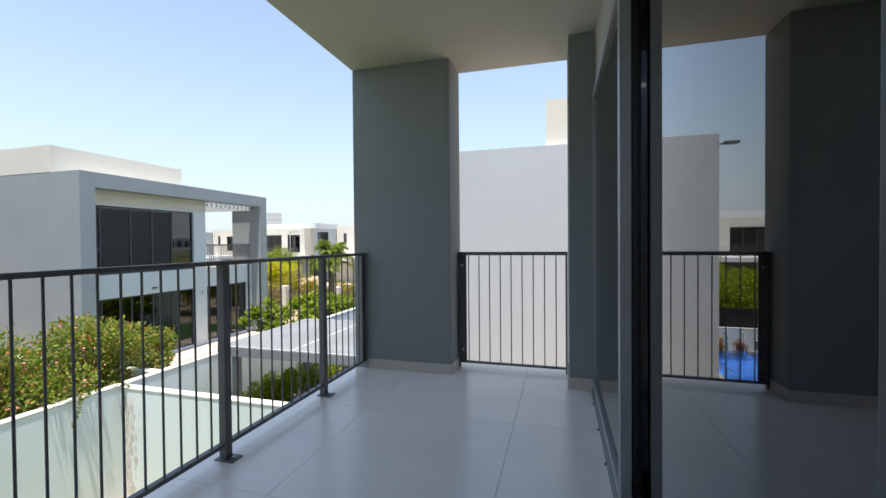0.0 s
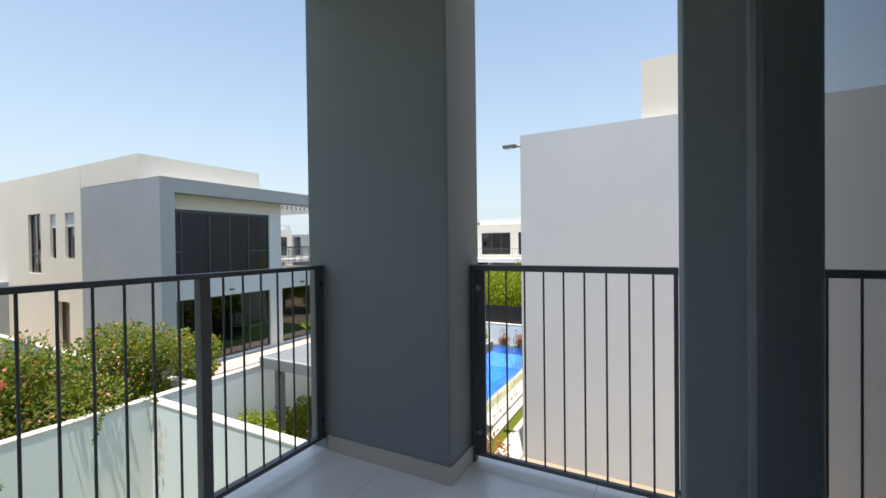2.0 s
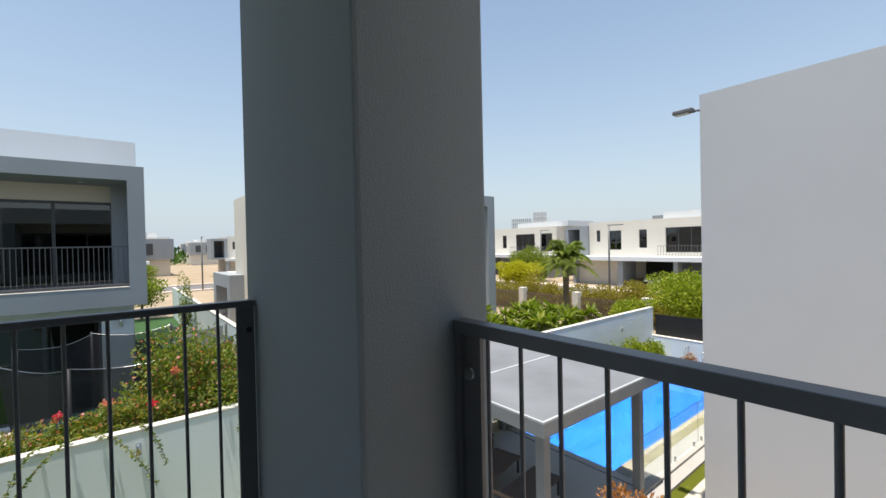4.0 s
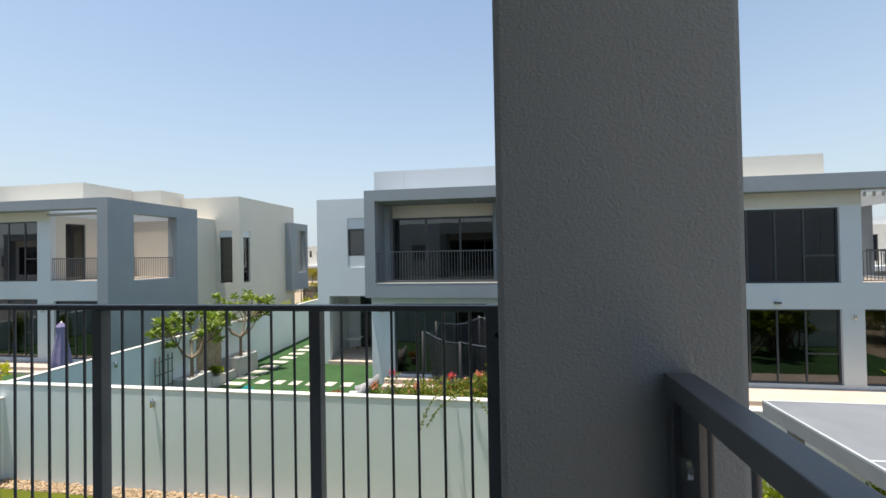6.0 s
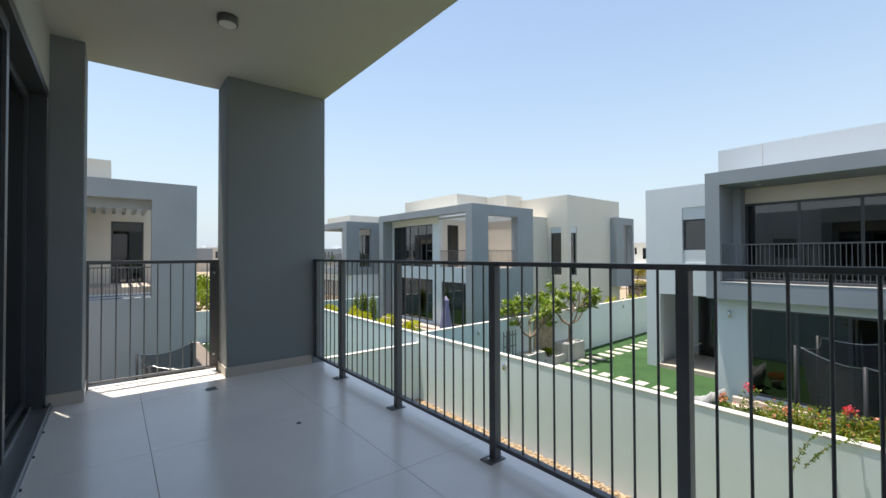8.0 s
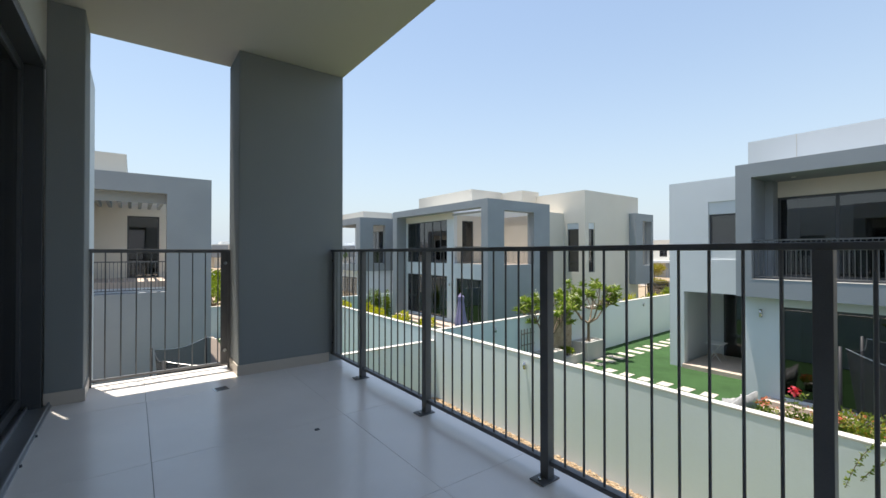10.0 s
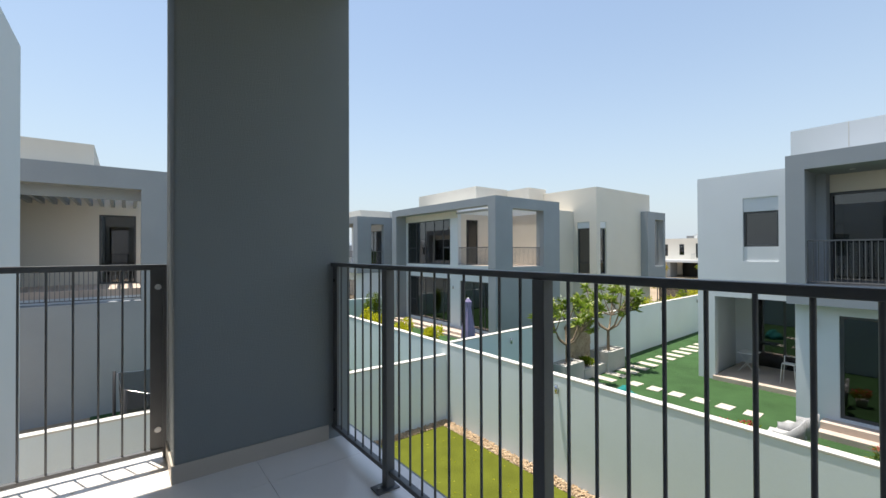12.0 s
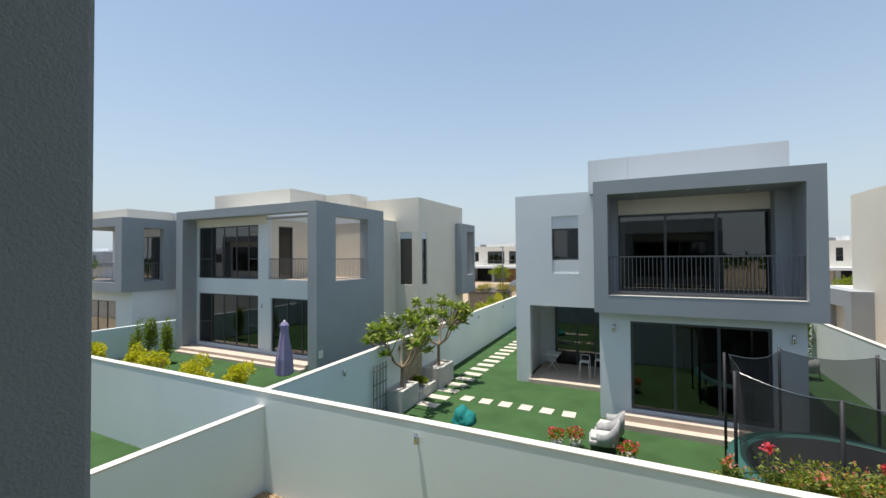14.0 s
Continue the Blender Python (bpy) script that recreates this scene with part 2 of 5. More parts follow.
def balcony_frame():
    box("floor", (-0.16, 2.50, -5.26, 0.42, -0.30, -0.012), GROUT, kind="structure")
    box("ceiling", (-0.10, 2.30, -5.24, 0.40, 3.1, 3.95), CEIL, kind="structure")
    box("floor_edge", (-0.17, -0.16, -5.26, 0.42, -0.32, -0.002), GREY, kind="structure")
    box("wall_beam", (2.28, 2.60, -4.80, -0.12, 2.62, 3.1), CEIL, kind="structure")
    for y0, y1 in ((0.0, 0.42), (-5.26, -4.78)):
        bm = bmesh.new()
        bm_box(bm, PX0, PX1, y0, y1, -3.7, 3.1, 0.012)
        tagged(part("pillar", bm, GREY, kind="structure"), "broad grey-rendered pillar at the corner of the balcony", "pillar")
        inner = y1 if y0 < -1 else y0
        sg = 1 if y0 < -1 else -1
        boxes("skirting", [(0.06, PX1 + 0.012, *sorted((inner + 0.001 * sg, inner + 0.012 * sg)), 0.0, 0.1),
                           (PX1 + 0.001, PX1 + 0.012, y0 + (0.1 if sg > 0 else 0), y1 - (0 if sg > 0 else 0.1), 0.0, 0.1)], SKIRT, bevel=0.002, kind="structure")
    for y0, y1 in ((-0.12, 0.42), (-5.26, -4.80)):
        bm = bmesh.new()
        bm_box(bm, 2.055, 2.285, y0, y1, -0.3, 3.1, 0.01)
        tagged(part("wall_pier", bm, GREY, kind="structure"), "slim grey-rendered pier beside the glass doors", "pillar")
        inner, sg = (y0, -1) if y0 > -1 else (y1, 1)
        boxes("skirting", [(2.043, 2.285, *sorted((inner + 0.001 * sg, inner + 0.012 * sg)), 0.0, 0.1),
                           (2.043, 2.054, y0 + (0.0 if sg < 0 else 0.1), y1 - (0.1 if sg < 0 else 0), 0.0, 0.1)], SKIRT, bevel=0.002, kind="structure")
    # the rest of the villa: the room behind the doors and its wing
    bm = bmesh.new()
    slab(bm, "x", -10.05, -5.26, -3.7, 4.1, 2.30, 2.60, [(-8.15, -6.9, 0.35, 2.95)])
    tagged(part("wall", bm, WHITE, kind="structure"), "white rendered outside wall with recessed panels", "wall")
    for z0, z1 in ((2.28, 2.93), (0.37, 0.96)):
        box("recess_panel", (2.36, 2.55, -8.13, -6.92, z0, z1), WHITE, kind="structure")
    box("recess_panel", (2.47, 2.55, -8.13, -6.92, 0.96, 2.28), GREY, kind="structure")
    boxes("wall", [(2.6, 9, -10.05, -9.9, -3.7, 4.1), (2.6, 9, 0.12, 0.42, -3.7, 3.95), (9, 9.3, -10.05, 0.42, -3.7, 4.1), (2.6, 9, -5.2, -4.95, -0.1, 2.75),
                   (2.30, 2.60, -4.8, 0.42, -3.7, -0.3), (2.30, 2.60, 0.0, 0.42, -0.3, 2.62)], WHITE, kind="structure")
    # room floor and ceiling coloured dark to stand for an unlit interior
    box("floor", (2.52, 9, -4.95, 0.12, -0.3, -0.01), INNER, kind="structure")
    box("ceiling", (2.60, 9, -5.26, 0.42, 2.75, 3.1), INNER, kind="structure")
    box("roof", (2.61, 8.99, -9.89, 0.11, 3.6, 3.9), WHITE, kind="structure")


def floor_tiles():
    xs = [-0.158, 0.52, 1.66, 2.26]
    ys = [-5.258, -4.47, -3.30, -2.13, -0.96, 0.21, 0.42]
    g, rnd = 0.0012, random.Random(4)
    hold = tagged(new("floor_tiling"), "large pale matt porcelain floor tiles", "floor", kind="structure")
    for x0, x1 in zip(xs, xs[1:]):
        for y0, y1 in zip(ys, ys[1:]):
            bm = bmesh.new()
            lift = rnd.uniform(-0.0004, 0.0004)
            bm_box(bm, x0 + g, x1 - g, y0 + g, y1 - g, -0.012, lift, 0.0008)
            part("tile", bm, TILE, hold)


def glass_doors():
    d = tagged(new("sliding_door"), "dark grey aluminium sliding doors with tinted reflecting glass", "door")
    bm = bmesh.new()
    for x0, x1, z in ((2.235, 2.50, 0.012), (2.246, 2.258, 0.035), (2.36, 2.372, 0.04), (2.455, 2.467, 0.04)):
        bm_box(bm, x0, x1, -4.80, -0.12, 0.0005, z, 0.001)
    part("track", bm, ALU, d, "pale grey aluminium floor track")
    bm = bmesh.new()
    for i in range(9):
        y = -0.45 - i * 0.46
        bm_rod(bm, (2.231, y, 0.0), (2.231, y, 0.012), 0.007, n=8)
    part("drain_hole", bm, FRAME, d)
    boxes("head_frame", [(2.285, 2.50, -4.80, -0.12, 2.56, 2.62)], FRAME, d, 0.003)
    boxes("side_frame", [(2.26, 2.50, -0.165, -0.12, 0.012, 2.56), (2.29, 2.50, -4.80, -4.745, 0.012, 2.56)], FRAME, d, 0.003)
    for y0, y1, x in ((-1.85, -0.17, 2.275), (-3.42, -1.68, 2.345), (-4.745, -3.34, 2.42)):
        leaf = new("sliding_leaf")
        leaf.parent = d
        w = 0.07
        boxes("leaf_frame", [(x - 0.025, x + 0.025, y0, y0 + w, 0.045, 2.555), (x - 0.025, x + 0.025, y1 - w, y1, 0.045, 2.555),
                             (x - 0.025, x + 0.025, y0 + w, y1 - w, 0.045, 0.045 + w), (x - 0.025, x + 0.025, y0 + w, y1 - w, 2.485, 2.555)], LIGHTF if x < 2.3 else FRAME, leaf, 0.003)
        box("pane", (x - 0.006, x + 0.006, y0 + w, y1 - w, 0.115, 2.485), GLASSN, leaf)


def rail_bar(bm, x, y, z0, z1, r=0.006):
    bm_rod(bm, (x, y, z0), (x, y, z1), r, n=8, caps=False)


def balcony_railings():
    r = tagged(new("balcony_railing"), "dark grey metal balcony railing with thin upright bars and square posts", "railing")
    bm = bmesh.new()
    bm_box(bm, -0.004, 0.044, -4.775, -0.005, 1.175, 1.2, 0.003)
    part("top_rail", bm, METAL, r)
    box("bottom_rail", (0.003, 0.037, -4.775, -0.005, 0.075, 0.10), METAL, r, 0.002)
    for y in (-4.03, -2.98, -1.88, -0.80):
        post = box("post", (0.0, 0.05, y - 0.025, y + 0.025, 0.008, 1.175), METAL, r, 0.002)
        box("foot_plate", (-0.02, 0.11, y - 0.045, y + 0.045, 0.0005, 0.008), METAL, post, 0.002)
        b = bmesh.new()
        bm_rod(b, (0.085, y, 0.008), (0.085, y, 0.02), 0.009, n=6)
        part("bolt", b, STEEL, post)
    for y in (-4.755, -0.025):
        st = box("end_plate", (0.012, 0.026, y - 0.045, y + 0.02, 0.10, 1.175) if y > -1 else (0.012, 0.026, y - 0.02, y + 0.045, 0.10, 1.175), METAL, r)
        b = bmesh.new()
        for z in (0.2, 1.08):
            b = bmesh.new()
            bm_rod(b, (0.026, y, z), (0.030, y, z), 0.011, n=12)
            part("bolt", b, BLACK, st)
    posts = [-4.755, -4.03, -2.98, -1.88, -0.80, -0.025]
    bm0 = bmesh.new()
    rail_bar(bm0, 0, 0, 0.10, 1.176)
    bar = part("bar", bm0, METAL, r)
    bar.location = (0.02, -4.65, 0)
    first = True
    for a, b in zip(posts, posts[1:]):
        n = round((b - a) / 0.104)
        for i in range(1, n):
            y = a + (b - a) * i / n
            o = bar if first else bar.copy()
            if not first:
                scene.collection.objects.link(o)
            o.location = (0.02, y, 0)
            first = False
    for yr in (RAIL_N, RAIL_S):
        q = tagged(new("end_railing"), "short dark grey metal railing fixed between pillar and pier", "railing")
        box("top_rail", (0.95, 2.05, yr - 0.024, yr + 0.024, 1.165, 1.2), METAL, q, 0.003)
        box("bottom_rail", (0.95, 2.05, yr - 0.015, yr + 0.015, 0.04, 0.062), METAL, q, 0.002)
        for x in (0.951, 2.049):
            b = bmesh.new()
            bm_box(b, x if x < 1.5 else x - 0.02, x + 0.02 if x < 1.5 else x, yr - 0.02, yr + 0.02, 0.0, 1.165, 0.002)
            st = part("end_post", b, METAL, q)
            if x < 1.5:
                box("end_plate", (x + 0.02, x + 0.085, yr - 0.006, yr + 0.006, 0.062, 1.165), METAL, q)
            b = bmesh.new()
            sx = 1 if x < 1.5 else -1
            for z in ((0.18, 1.06) if x < 1.5 else ()):
                b = bmesh.new()
                bm_rod(b, (x + 0.045 * sx, yr - 0.014, z), (x + 0.045 * sx, yr + 0.014, z), 0.018, n=16)
                part("bolt", b, STEEL, st)
        for i in range(1, 10):
            bm = bmesh.new()
            rail_bar(bm, 0.95 + 1.10 * i / 10, yr, 0.062, 1.166, 0.0055)
            part("bar", bm, METAL, q)


def ceiling_lamp():
    d = thing("ceiling_light", "round grey surface-mounted ceiling light with a frosted lens", "lamp", (1.17, -3.63, 3.1))
    b = bmesh.new()
    bm_rod(b, (0, 0, -0.055), (0, 0, 0), 0.075, n=32)
    part("housing", b, METAL, d)
    b = bmesh.new()
    bm_rod(b, (0, 0, -0.06), (0, 0, -0.055), 0.062, n=32)
    part("lens", b, LENS, d)


def floor_drain():
    d = thing("floor_drain", "small square steel floor drain with a slotted grate", "drain", (1.14, -4.46, 0.0), 8)
    box("frame", (-0.055, 0.055, -0.055, 0.055, 0.0005, 0.003), STEEL, d, 0.001)
    for i in range(6):
        box("slot", (-0.04, 0.04, -0.042 + i * 0.015, -0.036 + i * 0.015, 0.0031, 0.0042), FRAME, d)
    p = thing("floor_plug", "small round dark floor plug in the balcony tiles", "drain", (0.77, -3.17, 0.0))
    b = bmesh.new()
    bm_rod(b, (0, 0, 0.0003), (0, 0, 0.004), 0.018, 0.015, n=16)
    part("cap", b, FRAME, p)


balcony_frame()
floor_tiles()
glass_doors()
balcony_railings()
ceiling_lamp()
floor_drain()


# ---- boundary walls ----
SPLAY_AT, SPLAY = (-6.55, -11.80, 0), 2.6      # the wall between the two gardens opposite runs at a slight angle


def splayed(x, y, z=0.0):
    """A place given by its distance along the slanting wall and its distance in front of it."""
    c, k = math.cos(radians(SPLAY)), math.sin(radians(SPLAY))
    return (SPLAY_AT[0] + x * c - y * k, SPLAY_AT[1] + x * k + y * c, z)


def boundary():
    runs = [(-6.55, -6.38, -62.0, 17.4, WT), (-6.38, 3.0, -11.92, -11.75, WT - 0.32), (-6.38, -0.66, -27.2, -27.03, WT - 0.45), (-6.38, 2.1, 2.15, 2.32, WT - 0.05),
            (-36.0, -6.55, 2.95, 3.12, WT), (-6.38, 2.1, 17.2, 17.4, -2.6)]
    for x0, x1, y0, y1, z in runs:
        w = new("garden_wall")
        tagged(w, "pale painted garden boundary wall with a flat coping", "wall", kind="structure")
        box("wall", (x0, x1, y0, y1, G, z - 0.035), YARD, w)
        ex, ey = (0.008, 0) if (y1 - y0) > (x1 - x0) else (0, 0.008)
        box("coping", (x0 - ex, x1 + ex, y0 - ey, y1 + ey, z - 0.035, z), COPE, w, 0.004)
    w = thing("garden_wall", "pale painted garden boundary wall between two neighbouring gardens", "wall", SPLAY_AT, SPLAY, kind="structure")
    box("wall", (-30.0, -0.01, -0.17, 0.0, G, WT - 0.035), YARD, w)
    box("coping", (-30.0, -0.01, -0.178, 0.008, WT - 0.035, WT), COPE, w, 0.004)


boundary()


# ---- houses ----
def villa(name, label, x0, y0, sx, par=3.9, south_win=False, w=9.25, opening=(1.85, 4.75, 0.2, 3.4), door=(1.4, 2.3), terr=0.9):
    """A villa with a grey frame round a band of windows and a corner balcony. x0: its front; sx: +1 when the front looks to +x; y0: its south end."""
    h = thing(name, label, "house", (x0, y0, 0))
    def B(d0, d1, a0, a1, z0, z1):
        xs = sorted((-sx * d0, -sx * d1))
        return (xs[0], xs[1], a0, a1, z0, z1)
    D = 5.9
    # grey frame
    bm = bmesh.new()
    slab(bm, "x", 0.5, w - 0.5, 3.35, par, *sorted((0, -sx * 0.62)))
    part("frame_beam", bm, GREYH, h)
    bm = bmesh.new()
    slab(bm, "y", *sorted((0, -sx * D)), G, par, 0, 0.5)
    part("frame_side", bm, GREYH, h)
    bm = bmesh.new()
    xa, xb = sorted((-sx * opening[0], -sx * opening[1]))
    slab(bm, "y", *sorted((0, -sx * D)), G, par, w - 0.5, w, [(xa, xb, opening[2], opening[3])])
    part("frame_side", bm, GREYH, h)
    # front wall with its two bands of windows
    c = -sx * 0.75
    f0, f1 = sorted((-sx * 0.62, -sx * 0.88))
    bm = bmesh.new()
    slab(bm, "x", 0.5, 5.75, G, 3.35, f0, f1, [(0.75, 5.1, 0.2, 2.8), (0.75, 5.1, -3.3, -0.7)])
    slab(bm, "x", 5.75, w - 0.5, G, 0.2, f0, f1, [(5.78, w - 0.85, -3.3, -0.7)])
    part("front_wall", bm, WHITE, h)
    m = [1.12, 2.25, 3.15, 4.05]
    for z0, z1, tz in ((0.2, 2.8, 1.15), (-3.3, -0.7, -2.25)):
        window(h, "x", 0.75, 5.1, z0, z1, c, m, [(0.81, m[0] - 0.03, tz), (m[3] + 0.03, 5.04, tz)], label="dark tinted window in a grey metal frame")
    window(h, "x", 5.78, w - 0.85, -3.3, -0.7, c, [6.5, 7.4], name="glazed_door", label="dark tinted glazed garden door")
    box("cream_band", B(0.60, 0.64, 0.5, 5.75, 2.86, 3.35), CREAM, h)
    # the corner balcony
    box("balcony_floor", B(0.9, D, 5.75, w - 0.5, -0.1, 0.12), PAVE, h)
    bm = bmesh.new()
    xa, xb = sorted((-sx * door[0], -sx * door[1]))
    slab(bm, "y", *sorted((-sx * 0.88, -sx * D)), 0.12, 3.35, 5.55, 5.75, [(xa, xb, 0.12, 2.7)])
    part("balcony_wall", bm, CREAM, h)
    window(h, "y", xa, xb, 0.12, 2.7, 5.65, name="glazed_door")
    box("back_wall", B(D - 0.3, D, 5.75, w - 0.5, -0.1, par), CREAM, h)
    railing(h, "x", 5.75, w - 0.5, 0.2, -sx * 0.75, 1.1)
    railing(h, "y", *sorted((-sx * opening[0], -sx * opening[1])), opening[2] + 0.02, w - 0.25, 1.1)
    if sx < 0:
        for i in range(11):
            box("pergola_slat", B(1.5 + i * 0.32, 1.6 + i * 0.32, 5.76, w - 0.56, 3.0, 3.2), GREYH, h)
        box("pergola_beam", B(1.4, 5.0, w - 0.56, w - 0.502, 2.98, 3.34), GREYH, h)
    for i in range(0 if sx < 0 else 11):
        box("pergola_slat", B(0.62, 4.9, 5.85 + i * 0.28, 5.93 + i * 0.28, 3.14, 3.3), WHITE, h)
    box("pergola_beam", B(4.9, 5.1, 5.75, w - 0.5, 3.0, par - 0.02), GREYH, h)
    box("roof", B(0.62, 5.6, 0.5, 5.75, 3.4, par - 0.15), WHITE, h)
    box("ground_ceiling", B(0.88, 5.6, 0.5, w - 0.5, -0.6, -0.1), WHITE, h)
    # added dark back, coloured as room shade behind the windows
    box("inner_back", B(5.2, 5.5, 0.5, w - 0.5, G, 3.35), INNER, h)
    # cream roof storey and the part behind
    box("roof_storey", B(1.4 if south_win else 2.6, 9.5, 0.0 if south_win else 1.2, 5.2 if south_win else w - 0.4, par - 0.02, par + (0.95 if south_win else 0.7)), CREAM, h)
    if south_win:
        bm = bmesh.new()
        xa, xb = sorted((-sx * 5.9, -sx * 16.3))
        slab(bm, "y", xa, xb, G, par + 0.93, -0.02, 0.25, [(*sorted((-sx * 6.5, -sx * 7.4)), 0.9, 2.9), (*sorted((-sx * 8.3, -sx * 8.9)), 0.9, 2.9), (*sorted((-sx * 9.9, -sx * 11.3)), 0.2, 3.0), (*sorted((-sx * 7.1, -sx * 8.6)), G, -1.0)])
        part("side_wall", bm, CREAM, h)
        for a, b, z0 in ((6.5, 7.4, 0.9), (8.3, 8.9, 0.9), (9.9, 11.3, 0.2)):
            xa, xb = sorted((-sx * a, -sx * b))
            window(h, "y", xa, xb, z0, 2.3 if a < 9 else 3.0, 0.12, () if a < 9 else ((xa + xb) / 2,), [] if a < 9 else [(xa, xb, 1.1)])
            if a < 9:
                box("window_panel", (xa, xb, 0.06, 0.2, 2.3, 2.9), WHITE, h)
        box("rear_block", B(6.0, 16.2, 0.5, 9, G, par + 0.9), CREAM, h)
        for d0, d1 in ((13.9, 14.7), (18.6, 19.4)):
            box("porch_pier", B(d0, d1, -0.9, -0.021, G, -1.2), GREYH, h)
        box("porch_lintel", B(13.9, 19.4, -0.9, -0.021, -1.2, -0.32), GREYH, h)
        box("porch_back", B(16.31, 19.4, -0.02, 4, G, -0.32), CREAM, h)
        box("porch_floor", B(14.7, 18.6, -0.9, -0.03, G, -3.5), PAVE, h)
    # terrace and steps
    box("terrace", B(-terr, 0.6, 0.55, w - 0.5, G, -3.42), PAVE, h)
    box("step", B(-terr - 0.35, -terr, 0.55, w - 0.5, G, -3.56), PAVE, h)
    for a, z in ((5.45, -0.95), (w - 0.75, -0.95)):
        b = bmesh.new()
        x = -sx * 0.56
        bm_rod(b, (x, a, z - 0.09), (x, a, z + 0.09), 0.04, n=12)
        part("wall_lamp", b, STEEL, h)
    for a in (3.1, 7.0):
        part_b = bmesh.new()
        bm_box(part_b, *sorted((-sx * 0.50, -sx * 0.62)), a - 0.09, a + 0.09, -0.50, -0.44, 0.01)
        part("floodlight", part_b, FRAME, h)
    return h


def house_a():
    h = thing("house", "white villa with a grey framed balcony box over garden doors", "house", (0, 0, 0))
    XB, XL, XW, XG = -13.7, -14.15, -16.9, -15.5
    y0, y1 = -5.44, 0.31
    # grey box
    bm = bmesh.new()
    slab(bm, "x", y0, y1, -0.22, 3.95, XB - 0.42, XB, [(y0 + 0.42, y1 - 0.42, 0.33, 3.52)])
    part("box_front", bm, GREYH, h)
    for a0, a1 in ((y0, y0 + 0.42), (y1 - 0.42, y1)):
        box("box_side", (XW, XB - 0.42, a0, a1, -0.22, 3.95), GREYH, h)
    box("box_top", (XW, XB - 0.42, y0 + 0.42, y1 - 0.42, 3.52, 3.95), GREYH, h)
    box("box_floor", (XW, XB - 0.42, y0 + 0.42, y1 - 0.42, -0.22, 0.30), GREYH, h)
    box("balcony_sill", (XB - 0.44, XB + 0.006, y0 + 0.43, y1 - 0.43, 0.331, 0.345), COPE, h)
    box("balcony_floor", (XG, XB - 0.44, y0 + 0.43, y1 - 0.43, 0.302, 0.322), PAVE, h)
    bm = bmesh.new()
    slab(bm, "x", y0 + 0.42, y1 - 0.42, 0.30, 3.52, XG - 0.25, XG, [(-4.83, -0.45, 0.34, 3.0)])
    part("balcony_wall", bm, CREAM, h)
    for a, b in ((y0 + 0.421, -4.80), (-0.5, y1 - 0.421)):
        box("balcony_pier", (XG, XG + 0.5, a, b, 0.323, 3.519), GREYH, h)
    window(h, "x", -4.83, -0.45, 0.34, 3.0, XG - 0.1, (-3.35, -1.9), name="glazed_door", w=0.08, label="wide dark glazed balcony door")
    railing(h, "x", y0 + 0.43, y1 - 0.43, 0.345, XB - 0.2, 1.22, 0.115)
    for y in (-4.2, -1.2):
        b = bmesh.new()
        bm_rod(b, (-14.7, y, 3.505), (-14.7, y, 3.519), 0.06, n=16)
        part("downlight", b, LENS, h)
    # ground floor below the box
    bm = bmesh.new()
    slab(bm, "x", y0 + 0.1, y1 - 0.35, G, -0.22, XL - 0.25, XL, [(-4.42, -0.80, -3.27, -0.5)])
    bm_box(bm, XW - 4, XL - 0.25, y1 - 0.6, y1 - 0.35, G, -0.22)
    bm_box(bm, -20.0, XL - 0.25, y0 + 0.1, y0 + 0.35, G, -0.22)
    part("lower_wall", bm, WHITE, h)
    window(h, "x", -4.42, -0.80, -3.27, -0.5, XL - 0.12, (-3.2, -2.05), name="glazed_door", w=0.08, label="wide dark glazed sliding garden doors")
    for y in (-4.9, -0.35):
        b = bmesh.new()
        bm_rod(b, (XL + 0.06, y, -0.86), (XL + 0.06, y, -0.62), 0.045, n=12)
        part("wall_lamp", b, STEEL, h)
    # set-back white wing with its porch
    bm = bmesh.new()
    slab(bm, "x", -8.93, y0, G, 4.12, XW - 0.3, XW, [(-7.41, -6.36, 0.88, 3.2), (-8.35, y0, G, -0.47)])
    bm_box(bm, XW - 7, XW - 0.3, -8.93, -8.63, G, 4.12)
    bm_box(bm, XW - 7, XW - 0.3, -8.63, y0, -0.47, -0.22)
    part("wing_wall", bm, WHITE, h)
    box("porch_wall", (-20.2, -20.0, -8.63, y0 + 0.1, G, -0.47), WHITE, h)
    window(h, "x", -7.9, y0 - 0.1, -3.6, -0.6, -19.9, (-6.9, -6.1), name="glazed_door", w=0.08)
    for z0, z1 in ((2.70, 3.2), (0.88, 1.42)):
        box("window_panel", (XW - 0.22, XW - 0.05, -7.41, -6.36, z0, z1), WHITE, h)
    window(h, "x", -7.41, -6.36, 1.42, 2.70, XW - 0.16, (), (), 0.07)
    # added backing in room-shade colour so the wing window stays dark
    box("inner_wall", (-18.4, -18.3, -8.6, y0 - 0.01, -0.2, 3.59), INNER, h)
    box("wing_roof", (XW - 7, XW - 0.3, -8.63, y0, 3.6, 3.9), WHITE, h)
    box("porch_floor", (-20.0, XW + 0.1, -8.4, y0 + 0.1, G, -3.52), PAVE, h)
    box("roof_storey", (-21.9, -16.45, -5.91, 0.22, 3.96, 5.24), WHITE, h)
    box("roof_joint", (-16.449, -16.444, -4.52, -4.50, 3.96, 5.24), COPE, h)
    # added enclosure of the rooms, with their darkness put into the colour
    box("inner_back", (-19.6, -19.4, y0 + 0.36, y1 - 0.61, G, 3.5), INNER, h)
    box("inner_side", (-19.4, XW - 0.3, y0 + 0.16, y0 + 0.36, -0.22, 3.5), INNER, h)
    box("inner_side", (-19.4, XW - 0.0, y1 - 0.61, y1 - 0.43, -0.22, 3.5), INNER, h)
